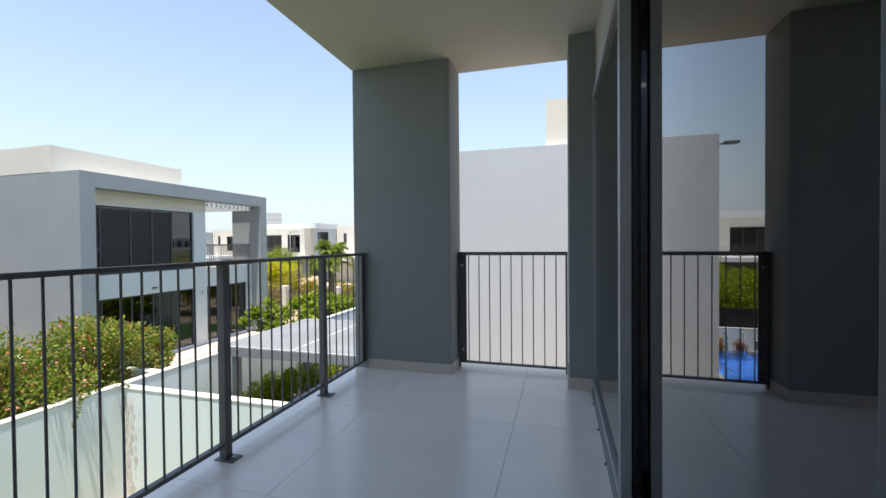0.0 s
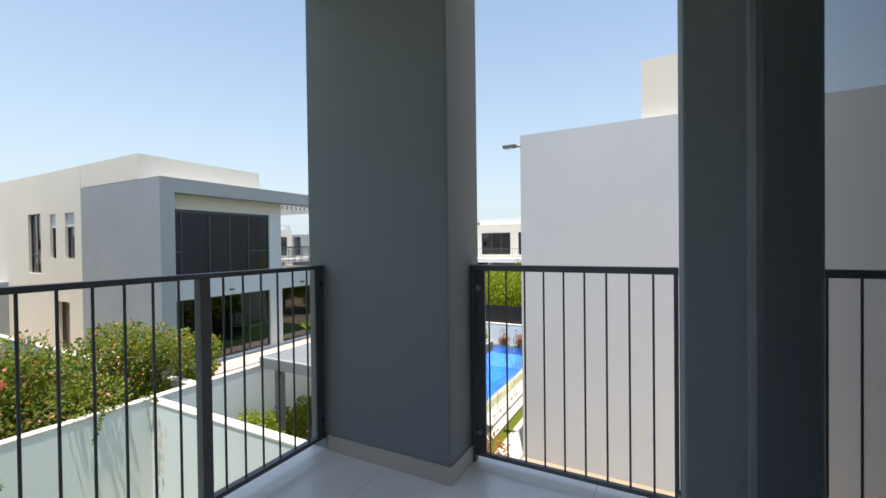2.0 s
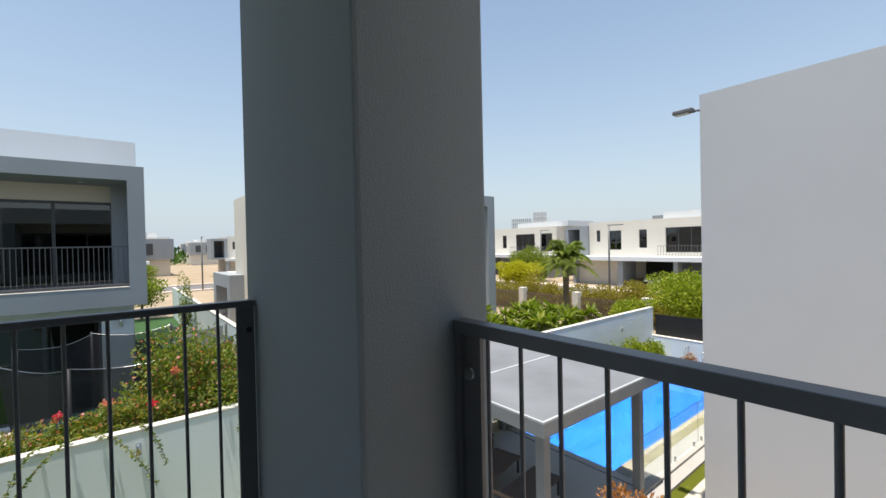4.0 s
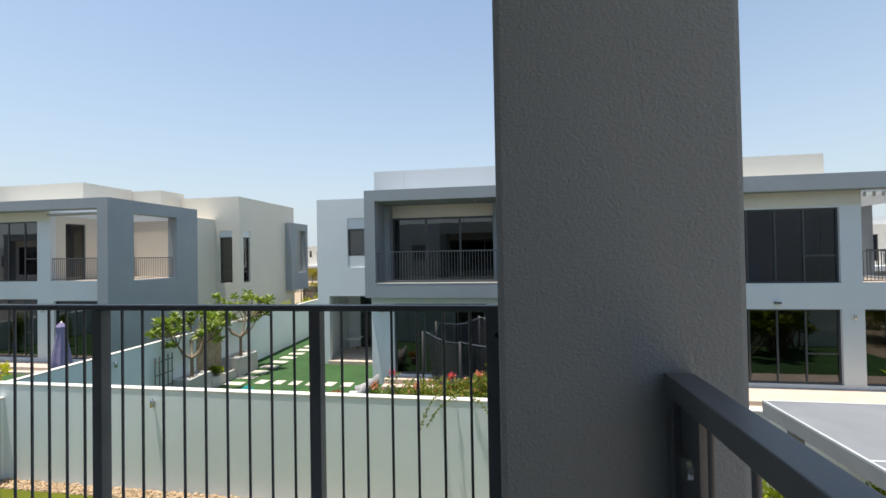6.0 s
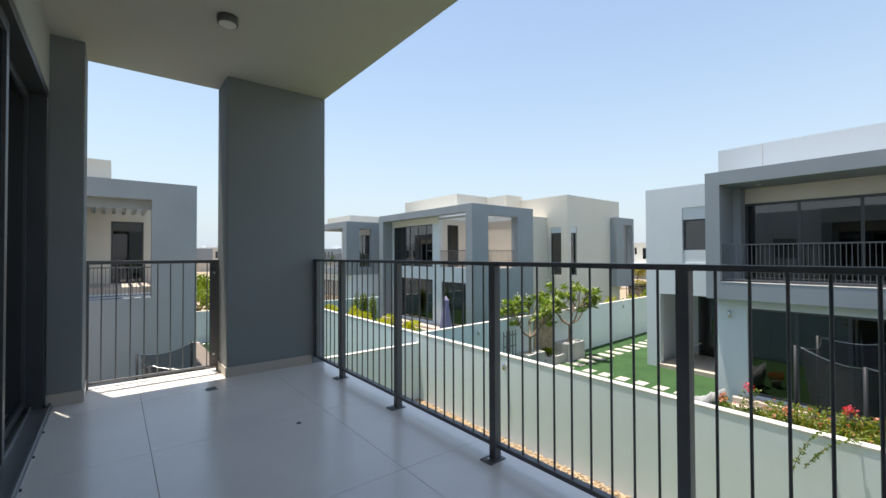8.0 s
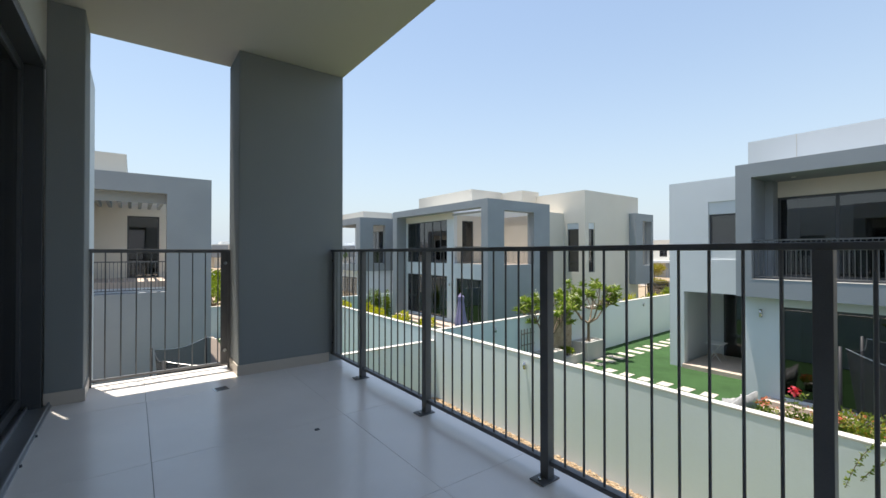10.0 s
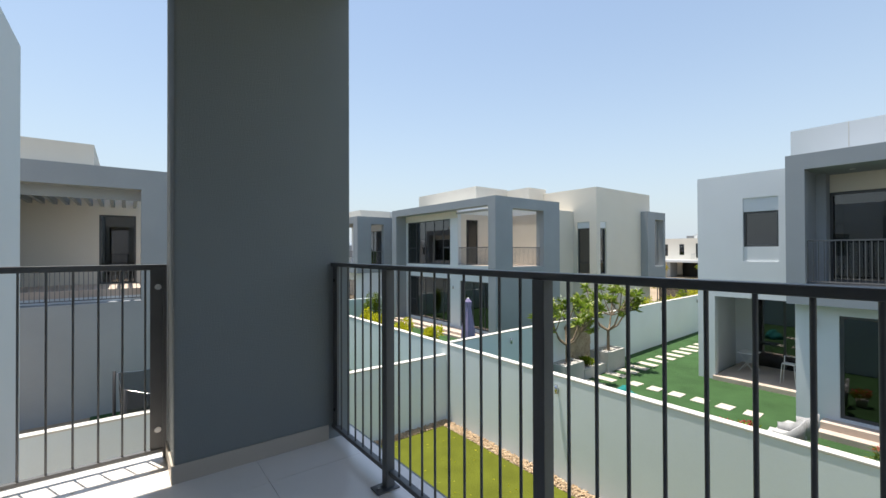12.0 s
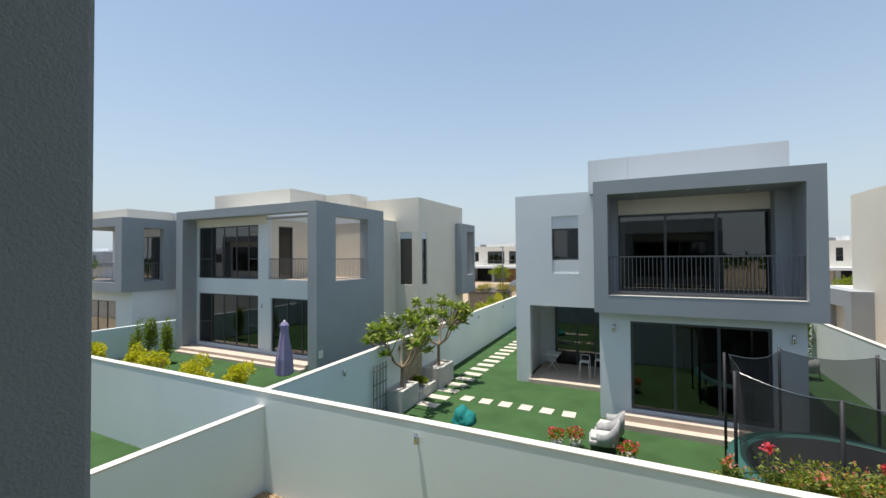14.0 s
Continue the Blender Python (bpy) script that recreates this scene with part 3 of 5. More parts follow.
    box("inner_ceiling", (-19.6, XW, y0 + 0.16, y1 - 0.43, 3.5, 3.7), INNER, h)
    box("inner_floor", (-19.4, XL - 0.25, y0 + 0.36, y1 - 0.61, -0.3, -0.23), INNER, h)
    box("terrace", (XL, -13.72, -4.75, -0.4, G, -3.34), PAVE, h, 0.008)
    box("step", (-13.719, -13.4, -4.75, -0.4, G, -3.52), PAVE, h, 0.008)
    # neighbour-side rear parts
    box("rear_block", (-27, -22.0, -8.9, 0.2, G, 4.0), CREAM, h)


def house_b():
    h = thing("house", "pale rendered villa side wall with a floodlight at its corner", "house", (0, 0, 0))
    box("wall", (-0.95, 9.5, 7.4, 22, G, 3.85), PALE, h)
    box("roof_storey", (1.6, 9.0, 7.7, 16, 3.85, 5.15), CREAM, h)
    b = bmesh.new()
    bm_rod(b, (-0.94, 7.46, 3.60), (-1.04, 7.36, 3.60), 0.02, n=8)
    part("lamp_arm", b, METAL, h)
    b = bmesh.new()
    v = bm_box(b, -1.34, -1.02, 7.26, 7.42, 3.57, 3.64, 0.02)
    part("floodlight", b, METAL, h)
    box("floodlight_lens", (-1.30, -1.10, 7.29, 7.39, 3.558, 3.57), LENS, h)


villa("house", "long villa with a broad grey frame and a corner balcony", -13.7, 6.2, 1, 3.88, south_win=True)
villa("house", "villa next door whose grey side wall has an open pergola balcony", -0.66, -27.75, -1, 3.95, opening=(1.42, 5.0, -0.26, 3.31), door=(1.5, 2.6))
villa("house", "distant villa of the far row with a grey framed front", -0.66, -46, -1, 3.95)
def house_d():
    """The villa past the slanting wall: a grey frame two storeys high, with cream blocks stepping back behind it."""
    h = thing("house", "villa with a grey frame, corner balcony and plain cream blocks behind", "house", (0, 0, 0))
    XF, XW, XB, S, N, TOP = -14.3, -15.15, -19.75, -28.30, -17.65, 4.26
    bm = bmesh.new()
    slab(bm, "x", S + 0.58, N - 0.55, 3.80, TOP, XF - 0.62, XF)
    part("frame_beam", bm, GREYH, h)
    box("frame_side", (XB, XF, S, S + 0.58, G, TOP), GREYH, h)
    bm = bmesh.new()
    slab(bm, "y", XB, XF, G, TOP, N - 0.55, N, [(-18.25, -15.62, 0.42, 3.66)])
    part("frame_side", bm, GREYH, h)
    bm = bmesh.new()
    slab(bm, "x", S + 0.58, -21.79, G, 3.80, XW - 0.26, XW, [(-27.58, -22.55, 0.45, 3.38), (-27.58, -22.55, -3.26, -0.42)])
    slab(bm, "x", -21.79, N - 0.55, G, 0.45, XW - 0.26, XW, [(-21.60, -18.45, -3.30, -0.50)])
    part("front_wall", bm, WHITE, h)
    for z0, z1, tz in ((0.45, 3.38, 1.55), (-3.26, -0.42, -2.05)):
        window(h, "x", -27.58, -22.55, z0, z1, XW - 0.13, (-26.5, -25.43, -24.38, -23.4), [(-27.52, -26.53, tz), (-23.37, -22.61, tz)], label="dark tinted window in a grey metal frame")
    window(h, "x", -21.60, -18.45, -3.30, -0.50, XW - 0.13, (-20.5, -19.5), name="glazed_door", label="dark tinted glazed garden door")
    box("cream_band", (XW, XW + 0.02, S + 0.58, -21.79, 3.38, 3.80), CREAM, h)
    box("balcony_floor", (XB, XW - 0.26, -21.79, N - 0.55, 0.2, 0.44), PAVE, h)
    bm = bmesh.new()
    slab(bm, "y", XB, XW - 0.26, 0.44, 3.80, -22.0, -21.79, [(-16.85, -15.85, 0.44, 3.3)])
    slab(bm, "x", -21.79, N - 0.55, 0.44, 3.80, -19.7, -19.4)
    part("balcony_wall", bm, CREAM, h)
    window(h, "y", -16.85, -15.85, 0.44, 3.3, -21.9, name="glazed_door")
    railing(h, "x", -21.79, N - 0.56, 0.45, XW - 0.1, 1.1)
    railing(h, "y", -18.25, -15.62, 0.43, N - 0.3, 1.1)
    for i in range(12):
        x = XF - 1.15 - i * 0.36
        box("pergola_slat", (x - 0.05, x + 0.05, -21.78, N - 0.56, 3.62, 3.78), WHITE, h)
    box("pergola_beam", (XF - 0.9, XF - 0.7, -21.78, N - 0.56, 3.60, 3.699), GREYH, h)
    box("roof", (XB + 0.3, XF - 0.63, S + 0.58, -21.79, 3.81, TOP - 0.12), WHITE, h)
    box("ground_ceiling", (-19.7, XW - 0.27, S + 0.59, N - 0.56, -0.40, 0.19), WHITE, h)
    # added back whose dark colour stands for the unlit rooms
    box("inner_back", (-19.7, -19.41, S + 0.59, -22.01, G, 3.7), INNER, h)
    box("roof_storey", (-20.49, -17.5, -29.5, -22.7, 3.9, 5.68), CREAM, h)
    box("roof_storey", (-22.3, -20.5, -26.0, -20.7, 3.9, 5.62), CREAM, h)
    # the rear block with its two tall windows either side of a corner, and a grey bay
    bm = bmesh.new()
    slab(bm, "x", -20.7, -16.6, G, 5.30, -22.35, -22.05, [(-18.0, -17.1, -0.15, 3.15)])
    slab(bm, "y", -28.8, -22.35, G, 5.30, -16.9, -16.6, [(-23.15, -22.45, -0.15, 3.15)])
    part("side_wall", bm, CREAM, h)
    window(h, "x", -18.0, -17.1, -0.15, 2.75, -22.2, (), [(-17.94, -17.16, 0.55)])
    window(h, "y", -23.15, -22.45, -0.15, 2.75, -16.75, (), [(-23.09, -22.51, 0.55)])
    box("window_panel", (-22.3, -22.1, -18.0, -17.1, 2.75, 3.15), WHITE, h)
    box("window_panel", (-23.15, -22.45, -16.85, -16.65, 2.75, 3.15), WHITE, h)
    box("rear_block", (-28.8, -22.7, -27.0, -16.95, G, 5.28), CREAM, h)
    box("rear_link", (-22.35, -19.76, -27.0, -18.3, G, 3.88), CREAM, h)
    bm = bmesh.new()
    slab(bm, "y", -30.1, -27.5, -1.15, 4.03, -16.59, -16.1, [(-29.85, -28.5, 0.2, 3.5)])
    slab(bm, "x", -18.0, -16.59, -1.15, 4.03, -30.1, -29.8)
    part("bay_frame", bm, GREYH, h)
    box("terrace", (XF - 0.85, XF + 0.15, S + 0.59, N - 0.56, G, -3.42), PAVE, h)
    box("step", (XF + 0.151, XF + 0.45, S + 0.59, N - 0.56, G, -3.56), PAVE, h)
    for y in (-22.2, -18.3):
        b = bmesh.new()
        bm_rod(b, (XW + 0.06, y, -1.05), (XW + 0.06, y, -0.85), 0.04, n=12)
        part("wall_lamp", b, STEEL, h)
    box("meter_box", (XF - 0.36, XF - 0.1, N, N + 0.06, -3.1, -2.75), WPAINT, h)


def house_e():
    """The next villa along, behind the framed one."""
    h = thing("house", "white villa with a grey upper box open at its corner", "house", (0, 0, 0))
    bm = bmesh.new()
    slab(bm, "x", -37.0, -30.2, -0.3, 3.95, -12.9, -12.45, [(-36.5, -30.9, 0.25, 3.45)])
    slab(bm, "y", -17.0, -12.9, -0.3, 3.95, -30.6, -30.2, [(-14.7, -13.6, 0.25, 3.4)])
    part("balcony_frame", bm, GREYH, h)
    box("balcony_floor", (-17, -12.9, -37, -30.6, -0.3, 0.2), GREYH, h)
    box("box_top", (-17, -12.9, -37, -30.6, 3.5, 3.95), GREYH, h)
    railing(h, "x", -36.5, -30.9, 0.25, -12.6, 1.1, 0.13)
    railing(h, "y", -14.7, -13.6, 0.25, -30.4, 1.1, 0.13)
    bm = bmesh.new()
    slab(bm, "x", -37, -30.6, 0.2, 3.5, -15.4, -15.2, [(-34.5, -31.4, 0.25, 3.0)])
    part("balcony_wall", bm, WHITE, h)
    window(h, "x", -34.5, -31.4, 0.25, 3.0, -15.3, (-33.0,), name="glazed_door")
    bm = bmesh.new()
    slab(bm, "x", -38, -30.3, G, -0.3, -13.3, -13.05, [(-36.5, -32.0, -3.2, -0.9)])
    slab(bm, "y", -24, -13.3, G, -0.3, -30.55, -30.3, [])
    part("lower_wall", bm, WHITE, h)
    window(h, "x", -36.5, -32.0, -3.2, -0.9, -13.2, (-35.4, -34.3, -33.2))
    # dark sheet added behind the openings, interior shade as plain colour
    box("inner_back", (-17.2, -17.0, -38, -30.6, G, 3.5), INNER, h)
    box("rear_block", (-26, -17.2, -40, -29.6, G, 4.75), WHITE, h)
    box("roof_storey", (-17.0, -14.2, -38, -33.2, 3.96, 4.75), CREAM, h)


house_a()
house_b()
house_d()
house_e()


# ---- greenery ----
def leaf_material(name, base, other, rough=0.5):
    m = material(name, base, rough, 0.35, var=0.35, scale=1.5, fine=20, bump=0.0, other=other, island=True)
    p = m.node_tree.nodes["Principled BSDF"]
    n, l = m.node_tree.nodes, m.node_tree.links
    tr = n.new("ShaderNodeBsdfTranslucent")
    tr.inputs[0].default_value = (base[0] * 1.8, base[1] * 1.9, base[2] * 0.9, 1)
    mx = n.new("ShaderNodeMixShader")
    mx.inputs[0].default_value = 0.38
    l.new(p.outputs[0], mx.inputs[1])
    l.new(tr.outputs[0], mx.inputs[2])
    l.new(mx.outputs[0], n["Material Output"].inputs[0])
    return m


LEAF = leaf_material("green_leaves", (0.12, 0.17, 0.015), (0.30, 0.34, 0.03))
BOUG = leaf_material("bougainvillea_leaves", (0.10, 0.165, 0.03), (0.27, 0.29, 0.07))
LEAFD = leaf_material("dark_leaves", (0.035, 0.075, 0.018), (0.08, 0.15, 0.03))
LEAFY = leaf_material("yellow_leaves", (0.36, 0.36, 0.02), (0.60, 0.52, 0.03))
LEAFG = leaf_material("bright_green_leaves", (0.18, 0.24, 0.02), (0.42, 0.44, 0.03))
LEAFO = leaf_material("dry_orange_leaves", (0.34, 0.14, 0.05), (0.50, 0.26, 0.10))
HEDGE = leaf_material("dry_hedge_leaves", (0.20, 0.19, 0.025), (0.40, 0.29, 0.05))
FRANG = leaf_material("frangipani_leaves", (0.11, 0.17, 0.025), (0.36, 0.40, 0.07))
RED = leaf_material("red_flowers", (0.55, 0.03, 0.07), (0.75, 0.10, 0.14))
PINK = leaf_material("coral_flowers", (0.60, 0.18, 0.12), (0.75, 0.34, 0.26))
WFLOW = leaf_material("white_flowers", (0.75, 0.74, 0.68), (0.8, 0.8, 0.75))
BARK = material("grey_brown_bark", (0.22, 0.17, 0.12), 0.9, 0.2, var=0.25, scale=6, fine=50, bump=0.6, depth=0.01)


def leaf_mesh(name, pts, dirs, size, aspect, mat, rng, var=0.35):
    """Folded leaves: four corners each, about the given points, pointing along dirs."""
    n = len(pts)
    d = dirs / np.maximum(np.linalg.norm(dirs, axis=1, keepdims=True), 1e-6)
    r = rng.normal(size=(n, 3))
    s = np.cross(d, r)
    s /= np.maximum(np.linalg.norm(s, axis=1, keepdims=True), 1e-6)
    nrm = np.cross(s, d)
    L = size * (1 + var * rng.uniform(-1, 1, (n, 1)))
    W = L * aspect
    v = np.empty((n, 4, 3))
    v[:, 0] = pts
    v[:, 1] = pts + d * L * 0.5 + s * W * 0.5 + nrm * W * 0.15
    v[:, 2] = pts + d * L
    v[:, 3] = pts + d * L * 0.5 - s * W * 0.5 + nrm * W * 0.15
    me = bpy.data.meshes.new(name)
    idx = np.arange(n * 4).reshape(n, 4)
    tri = np.concatenate([idx[:, [0, 1, 2]], idx[:, [0, 2, 3]]])
    me.from_pydata(v.reshape(-1, 3).tolist(), [], tri.tolist())
    me.materials.append(mat)
    return me


def blob_points(blobs, n, rng, inner=0.45):
    """Points in the outer layers of uneven clumps (centre, radii)."""
    c = np.array([b[0] for b in blobs], float)
    r = np.array([b[1] for b in blobs], float)
    w = (r[:, 0] * r[:, 1] * r[:, 2]) ** 0.66
    k = rng.choice(len(blobs), n, p=w / w.sum())
    u = rng.normal(size=(n, 3))
    u /= np.linalg.norm(u, axis=1, keepdims=True)
    wob = 1 + 0.22 * np.sin(u[:, 0] * 7 + k * 1.7) * np.sin(u[:, 1] * 6 + k) + 0.12 * np.sin(u[:, 2] * 13 + k * 3)
    rad = (inner + (1 - inner) * rng.uniform(0, 1, n) ** 0.6) * wob
    p = c[k] + u * r[k] * rad[:, None]
    return p, u


def clumps(rng, centre, radii, n, lo=0.25, hi=0.45):
    """Smaller clumps that fill a larger shape unevenly."""
    out = []
    for _ in range(n):
        u = rng.normal(size=3)
        u /= np.linalg.norm(u)
        f = rng.uniform(0.35, 0.85)
        q = rng.uniform(lo, hi)
        out.append((tuple(np.array(centre) + u * np.array(radii) * f), tuple(np.array(radii) * q)))
    return out


def foliage(parent, name, blobs, n, size, mat, seed, aspect=0.5, up=0.3, inner=0.45, zmin=None):
    rng = np.random.default_rng(seed)
    p, u = blob_points(blobs, n, rng, inner)
    if zmin is not None:
        k = p[:, 2] > zmin
        p, u = p[k], u[k]
    d = u + rng.normal(size=u.shape) * 0.7 + np.array([0, 0, up])
    return part(name, leaf_mesh(name, p, d, size, aspect, mat, rng), mat, parent)


def branch_path(bm, pts, r0, r1, n=7):
    for i in range(len(pts) - 1):
        a, b = i / (len(pts) - 1), (i + 1) / (len(pts) - 1)
        bm_rod(bm, pts[i], pts[i + 1], r0 + (r1 - r0) * a, r0 + (r1 - r0) * b, n=n, caps=False)


def shrub(at, radii, label, seed, mat=LEAF, n=1500, size=0.07, count=9, group="", name="shrub", stems=True):
    t = thing(name, label, "shrub", at, 0, group)
    rng = np.random.default_rng(seed)
    bl = clumps(rng, (0, 0, radii[2]), radii, count, 0.32, 0.55)
    foliage(t, "crown", bl, n, size, mat, seed, zmin=0.02)
    if stems:
        bm = bmesh.new()
        for i in range(6):
            a = rng.uniform(0, math.tau)
            tip = (radii[0] * 0.6 * math.cos(a), radii[1] * 0.6 * math.sin(a), radii[2] * 1.2)
            bm_rod(bm, (0.03 * math.cos(a), 0.03 * math.sin(a), 0), tip, 0.014, 0.006, n=5)
        part("stem", bm, BARK, t)
    return t


def broad_tree(at, height, radii, label, seed, mat, n=6000, size=0.16, count=16, name="tree", trunk=0.11):
    t = thing(name, label, "tree", at)
    rng = np.random.default_rng(seed)
    cz = height - radii[2]
    bl = clumps(rng, (0, 0, cz), radii, count, 0.28, 0.5)
    bm = bmesh.new()
    fork = max(0.3, cz - radii[2] * 0.7)
    branch_path(bm, [(0, 0, 0), (0.05, 0.03, fork * 0.5), (0.02, 0.08, fork)], trunk, trunk * 0.75)
    for c, r in bl[:9]:
        mid = ((c[0]) * 0.45, c[1] * 0.45, (fork + c[2]) * 0.5)
        branch_path(bm, [(0.02, 0.08, fork), mid, c], trunk * 0.5, 0.015, 6)
    part("trunk", bm, BARK, t)
    foliage(t, "crown", bl, n, size, mat, seed + 1, inner=0.3)
    return t


def rosettes(parent, tips, n, size, mat, seed, aspect=0.3, spread=0.9):
    rng = np.random.default_rng(seed)
    pts, dirs = [], []
    for tip in tips:
        for i in range(n):
            a, e = rng.uniform(0, math.tau), rng.uniform(-0.35, 1.1)
            dirs.append((math.cos(a) * spread, math.sin(a) * spread, e))
            pts.append((tip[0], tip[1], tip[2] - 0.04 * rng.uniform(0, 1)))
    return part("leaves", leaf_mesh("leaves", np.array(pts), np.array(dirs), size, aspect, mat, rng), mat, parent)


def frangipani(at, height, spread, label, seed, tips=22, size=0.27):
    t = thing("frangipani_tree", label, "tree", at)
    rnd = random.Random(seed)
    bm, ends = bmesh.new(), []
    fork = height * 0.32
    branch_path(bm, [(0, 0, 0), (0.03, 0.02, fork)], 0.065, 0.055, 8)
    for i in range(5):
        a = i * math.tau / 5 + rnd.uniform(-0.4, 0.4)
        s = spread * rnd.uniform(0.35, 0.55)
        m1 = (math.cos(a) * s, math.sin(a) * s, fork + height * rnd.uniform(0.2, 0.32))
        branch_path(bm, [(0.03, 0.02, fork), (m1[0] * 0.6, m1[1] * 0.6, fork + (m1[2] - fork) * 0.35), m1], 0.042, 0.03, 6)
        for j in range(tips // 5):
            b = a + rnd.uniform(-0.9, 0.9)
            s2 = spread * rnd.uniform(0.55, 1.0)
            e = (math.cos(b) * s2, math.sin(b) * s2, height * rnd.uniform(0.58, 1.0))
            branch_path(bm, [m1, ((m1[0] + e[0]) / 2, (m1[1] + e[1]) / 2, (m1[2] + e[2]) / 2 - 0.05), e], 0.026, 0.016, 5)
            ends.append(e)
    part("trunk", bm, BARK, t)
    rosettes(t, ends, 26, size, FRANG, seed, 0.32)
    rng = np.random.default_rng(seed)
    k = [ends[i] for i in range(0, len(ends), 3)]
    p = np.repeat(np.array(k), 12, 0) + rng.normal(size=(len(k) * 12, 3)) * 0.05 + np.array([0, 0, 0.12])
    part("flowers", leaf_mesh("flowers", p, rng.normal(size=p.shape) + np.array([0, 0, 0.6]), 0.07, 0.7, WFLOW, rng), WFLOW, t)
    return t


def palm(at, height, label, seed, fronds=26, length=2.1):
    t = thing("palm_tree", label, "tree", at)
    rnd, rng = random.Random(seed), np.random.default_rng(seed)
    bm = bmesh.new()
    z = 0
    while z < height:
        bm_rod(bm, (0, 0, z), (0, 0, z + 0.14), 0.15, 0.18, n=10)
        z += 0.14
    part("trunk", bm, BARK, t)
    pts, dirs = [], []
    bm = bmesh.new()
    for i in range(fronds):
        a, lift = i * 2.4, rnd.uniform(0.5, 2.2)
        prev = Vector((0, 0, height))
        for s in range(1, 13):
            f = s / 12
            p = Vector((math.cos(a) * length * f * math.cos(lift * 0.6), math.sin(a) * length * f * math.cos(lift * 0.6), height + lift * length * 0.75 * f - 1.35 * f * f))
            bm_rod(bm, prev, p, 0.02 * (1 - f) + 0.005, n=4, caps=False)
            ax = (p - prev).normalized()
            side = ax.cross(Vector((0, 0, 1))).normalized()
            if s > 2:
                for sg in (-1, 1):
                    for q in range(9):
                        o = prev.lerp(p, q / 9)
                        pts.append(tuple(o))
                        dirs.append(tuple(side * sg + ax * 0.9 + Vector((0, 0, -0.35 + rnd.uniform(-0.2, 0.2)))))
            prev = p
    part("frond_stalk", bm, LEAF, t, kind="stuff")
    part("fronds", leaf_mesh("fronds", np.array(pts), np.array(dirs), 0.50, 0.05, FRANG, rng, 0.15), FRANG, t)
    return t


def trailing_vines():
    """Flowering bushes that lean over the boundary wall."""
    rng = np.random.default_rng(11)
    def bush(at, centre, radii, count, n, size, seed, label, flowers, fl_mat, dry=0.35):
        t = thing("bougainvillea", label, "shrub", at)
        bl = clumps(np.random.default_rng(seed), centre, radii, count, 0.2, 0.36)
        foliage(t, "leaves", bl, n, size, BOUG, seed, 0.55)
        foliage(t, "dry_leaves", bl, int(n * dry), size, HEDGE, seed + 5, 0.5)
        tagged(foliage(t, "flowers", bl, flowers, 0.055, fl_mat, seed + 9, 0.8, inner=0.9), kind="stuff")
        foliage(t, "green_leaves", bl, n // 2, size, LEAF, seed + 3, 0.55)
        bm = bmesh.new()
        for c, r in bl[::2]:
            branch_path(bm, [(centre[0], centre[1], 0), (c[0] * 0.5 + centre[0] * 0.5, c[1] * 0.6 + centre[1] * 0.4, c[2] * 0.6), c], 0.022, 0.006, 5)
        part("stem", bm, BARK, t)
        return t
    bush((-7.6, 1.2, G), (0, 0.25, 2.5), (1.35, 2.25, 1.2), 44, 14000, 0.075, 21, "large bougainvillea bush with small red and orange flowers over the wall", 1500, PINK, 0.3)
    bush((-7.4, 3.35, G), (0, 0, 2.3), (0.75, 0.95, 0.7), 18, 3600, 0.07, 26, "arching bougainvillea shoots at the end of the large bush", 260, PINK, 0.4)
    bush((-6.95, -1.0, G), (0, 0, 2.10), (0.45, 1.9, 0.50), 26, 4600, 0.06, 31, "straggling bougainvillea with red and pink flowers along the wall", 420, PINK, 0.6)
    # hanging shoots with pairs of leaves
    shoots = tagged(new("hanging_vine"), "thin leafy shoots hanging down over the painted wall", "vine")
    rnd = random.Random(5)
    for y, z0, ln, dy in ((-1.35, 0.0, 0.75, -0.4), (-1.0, 0.0, 0.6, -0.6), (-0.75, 0.0, 1.0, 0.75), (-0.2, 0.0, 0.7, 0.35), (2.0, 0.1, 0.6, 0.4), (1.4, 0.1, 0.5, -0.2)):
        prev = Vector((-6.5, y, WT + 0.06))
        bm, pts, dirs = bmesh.new(), [], []
        for s in range(1, 15):
            f = s / 14
            p = Vector((-6.40 + 0.22 * math.sin(f * 2.4), y + dy * f, WT + 0.08 - ln * f * f))
            bm_rod(bm, prev, p, 0.005, n=4, caps=False)
            for _ in range(7):
                pts.append(tuple(prev.lerp(p, rnd.random())))
                dirs.append((rnd.uniform(-0.6, 1), rnd.uniform(-1, 1), rnd.uniform(-0.8, 0.5)))
            prev = p
        vine = part("shoot", bm, BARK, shoots)
        part("leaves", leaf_mesh("leaves", np.array(pts), np.array(dirs), 0.055, 0.55, BOUG, rng), BOUG, vine)
    # single upright sprays
    for i, (y, h) in enumerate(((-2.9, 0.18), (-2.45, 0.34), (-1.9, 0.22), (-1.2, 0.30), (-0.6, 0.34), (0.0, 0.28), (0.35, 0.5))):
        sp = thing("flower_spray", "upright leafy spray with a cluster of pink flowers", "shrub", (-7.0 + 0.1 * (i % 3), y, G + 1.9))
        pts, dirs = [], []
        for k in range(110):
            f = rnd.random()
            pts.append((0.12 * rnd.uniform(-1, 1) * f, 0.12 * rnd.uniform(-1, 1), h * 2.0 * f))
            dirs.append((rnd.uniform(-1, 1), rnd.uniform(-1, 1), rnd.uniform(-0.1, 0.9)))
        bm = bmesh.new()
        bm_rod(bm, (0, 0, -1.9), (0, 0, h * 2), 0.008, 0.004, n=5)
        part("stem", bm, BARK, sp)
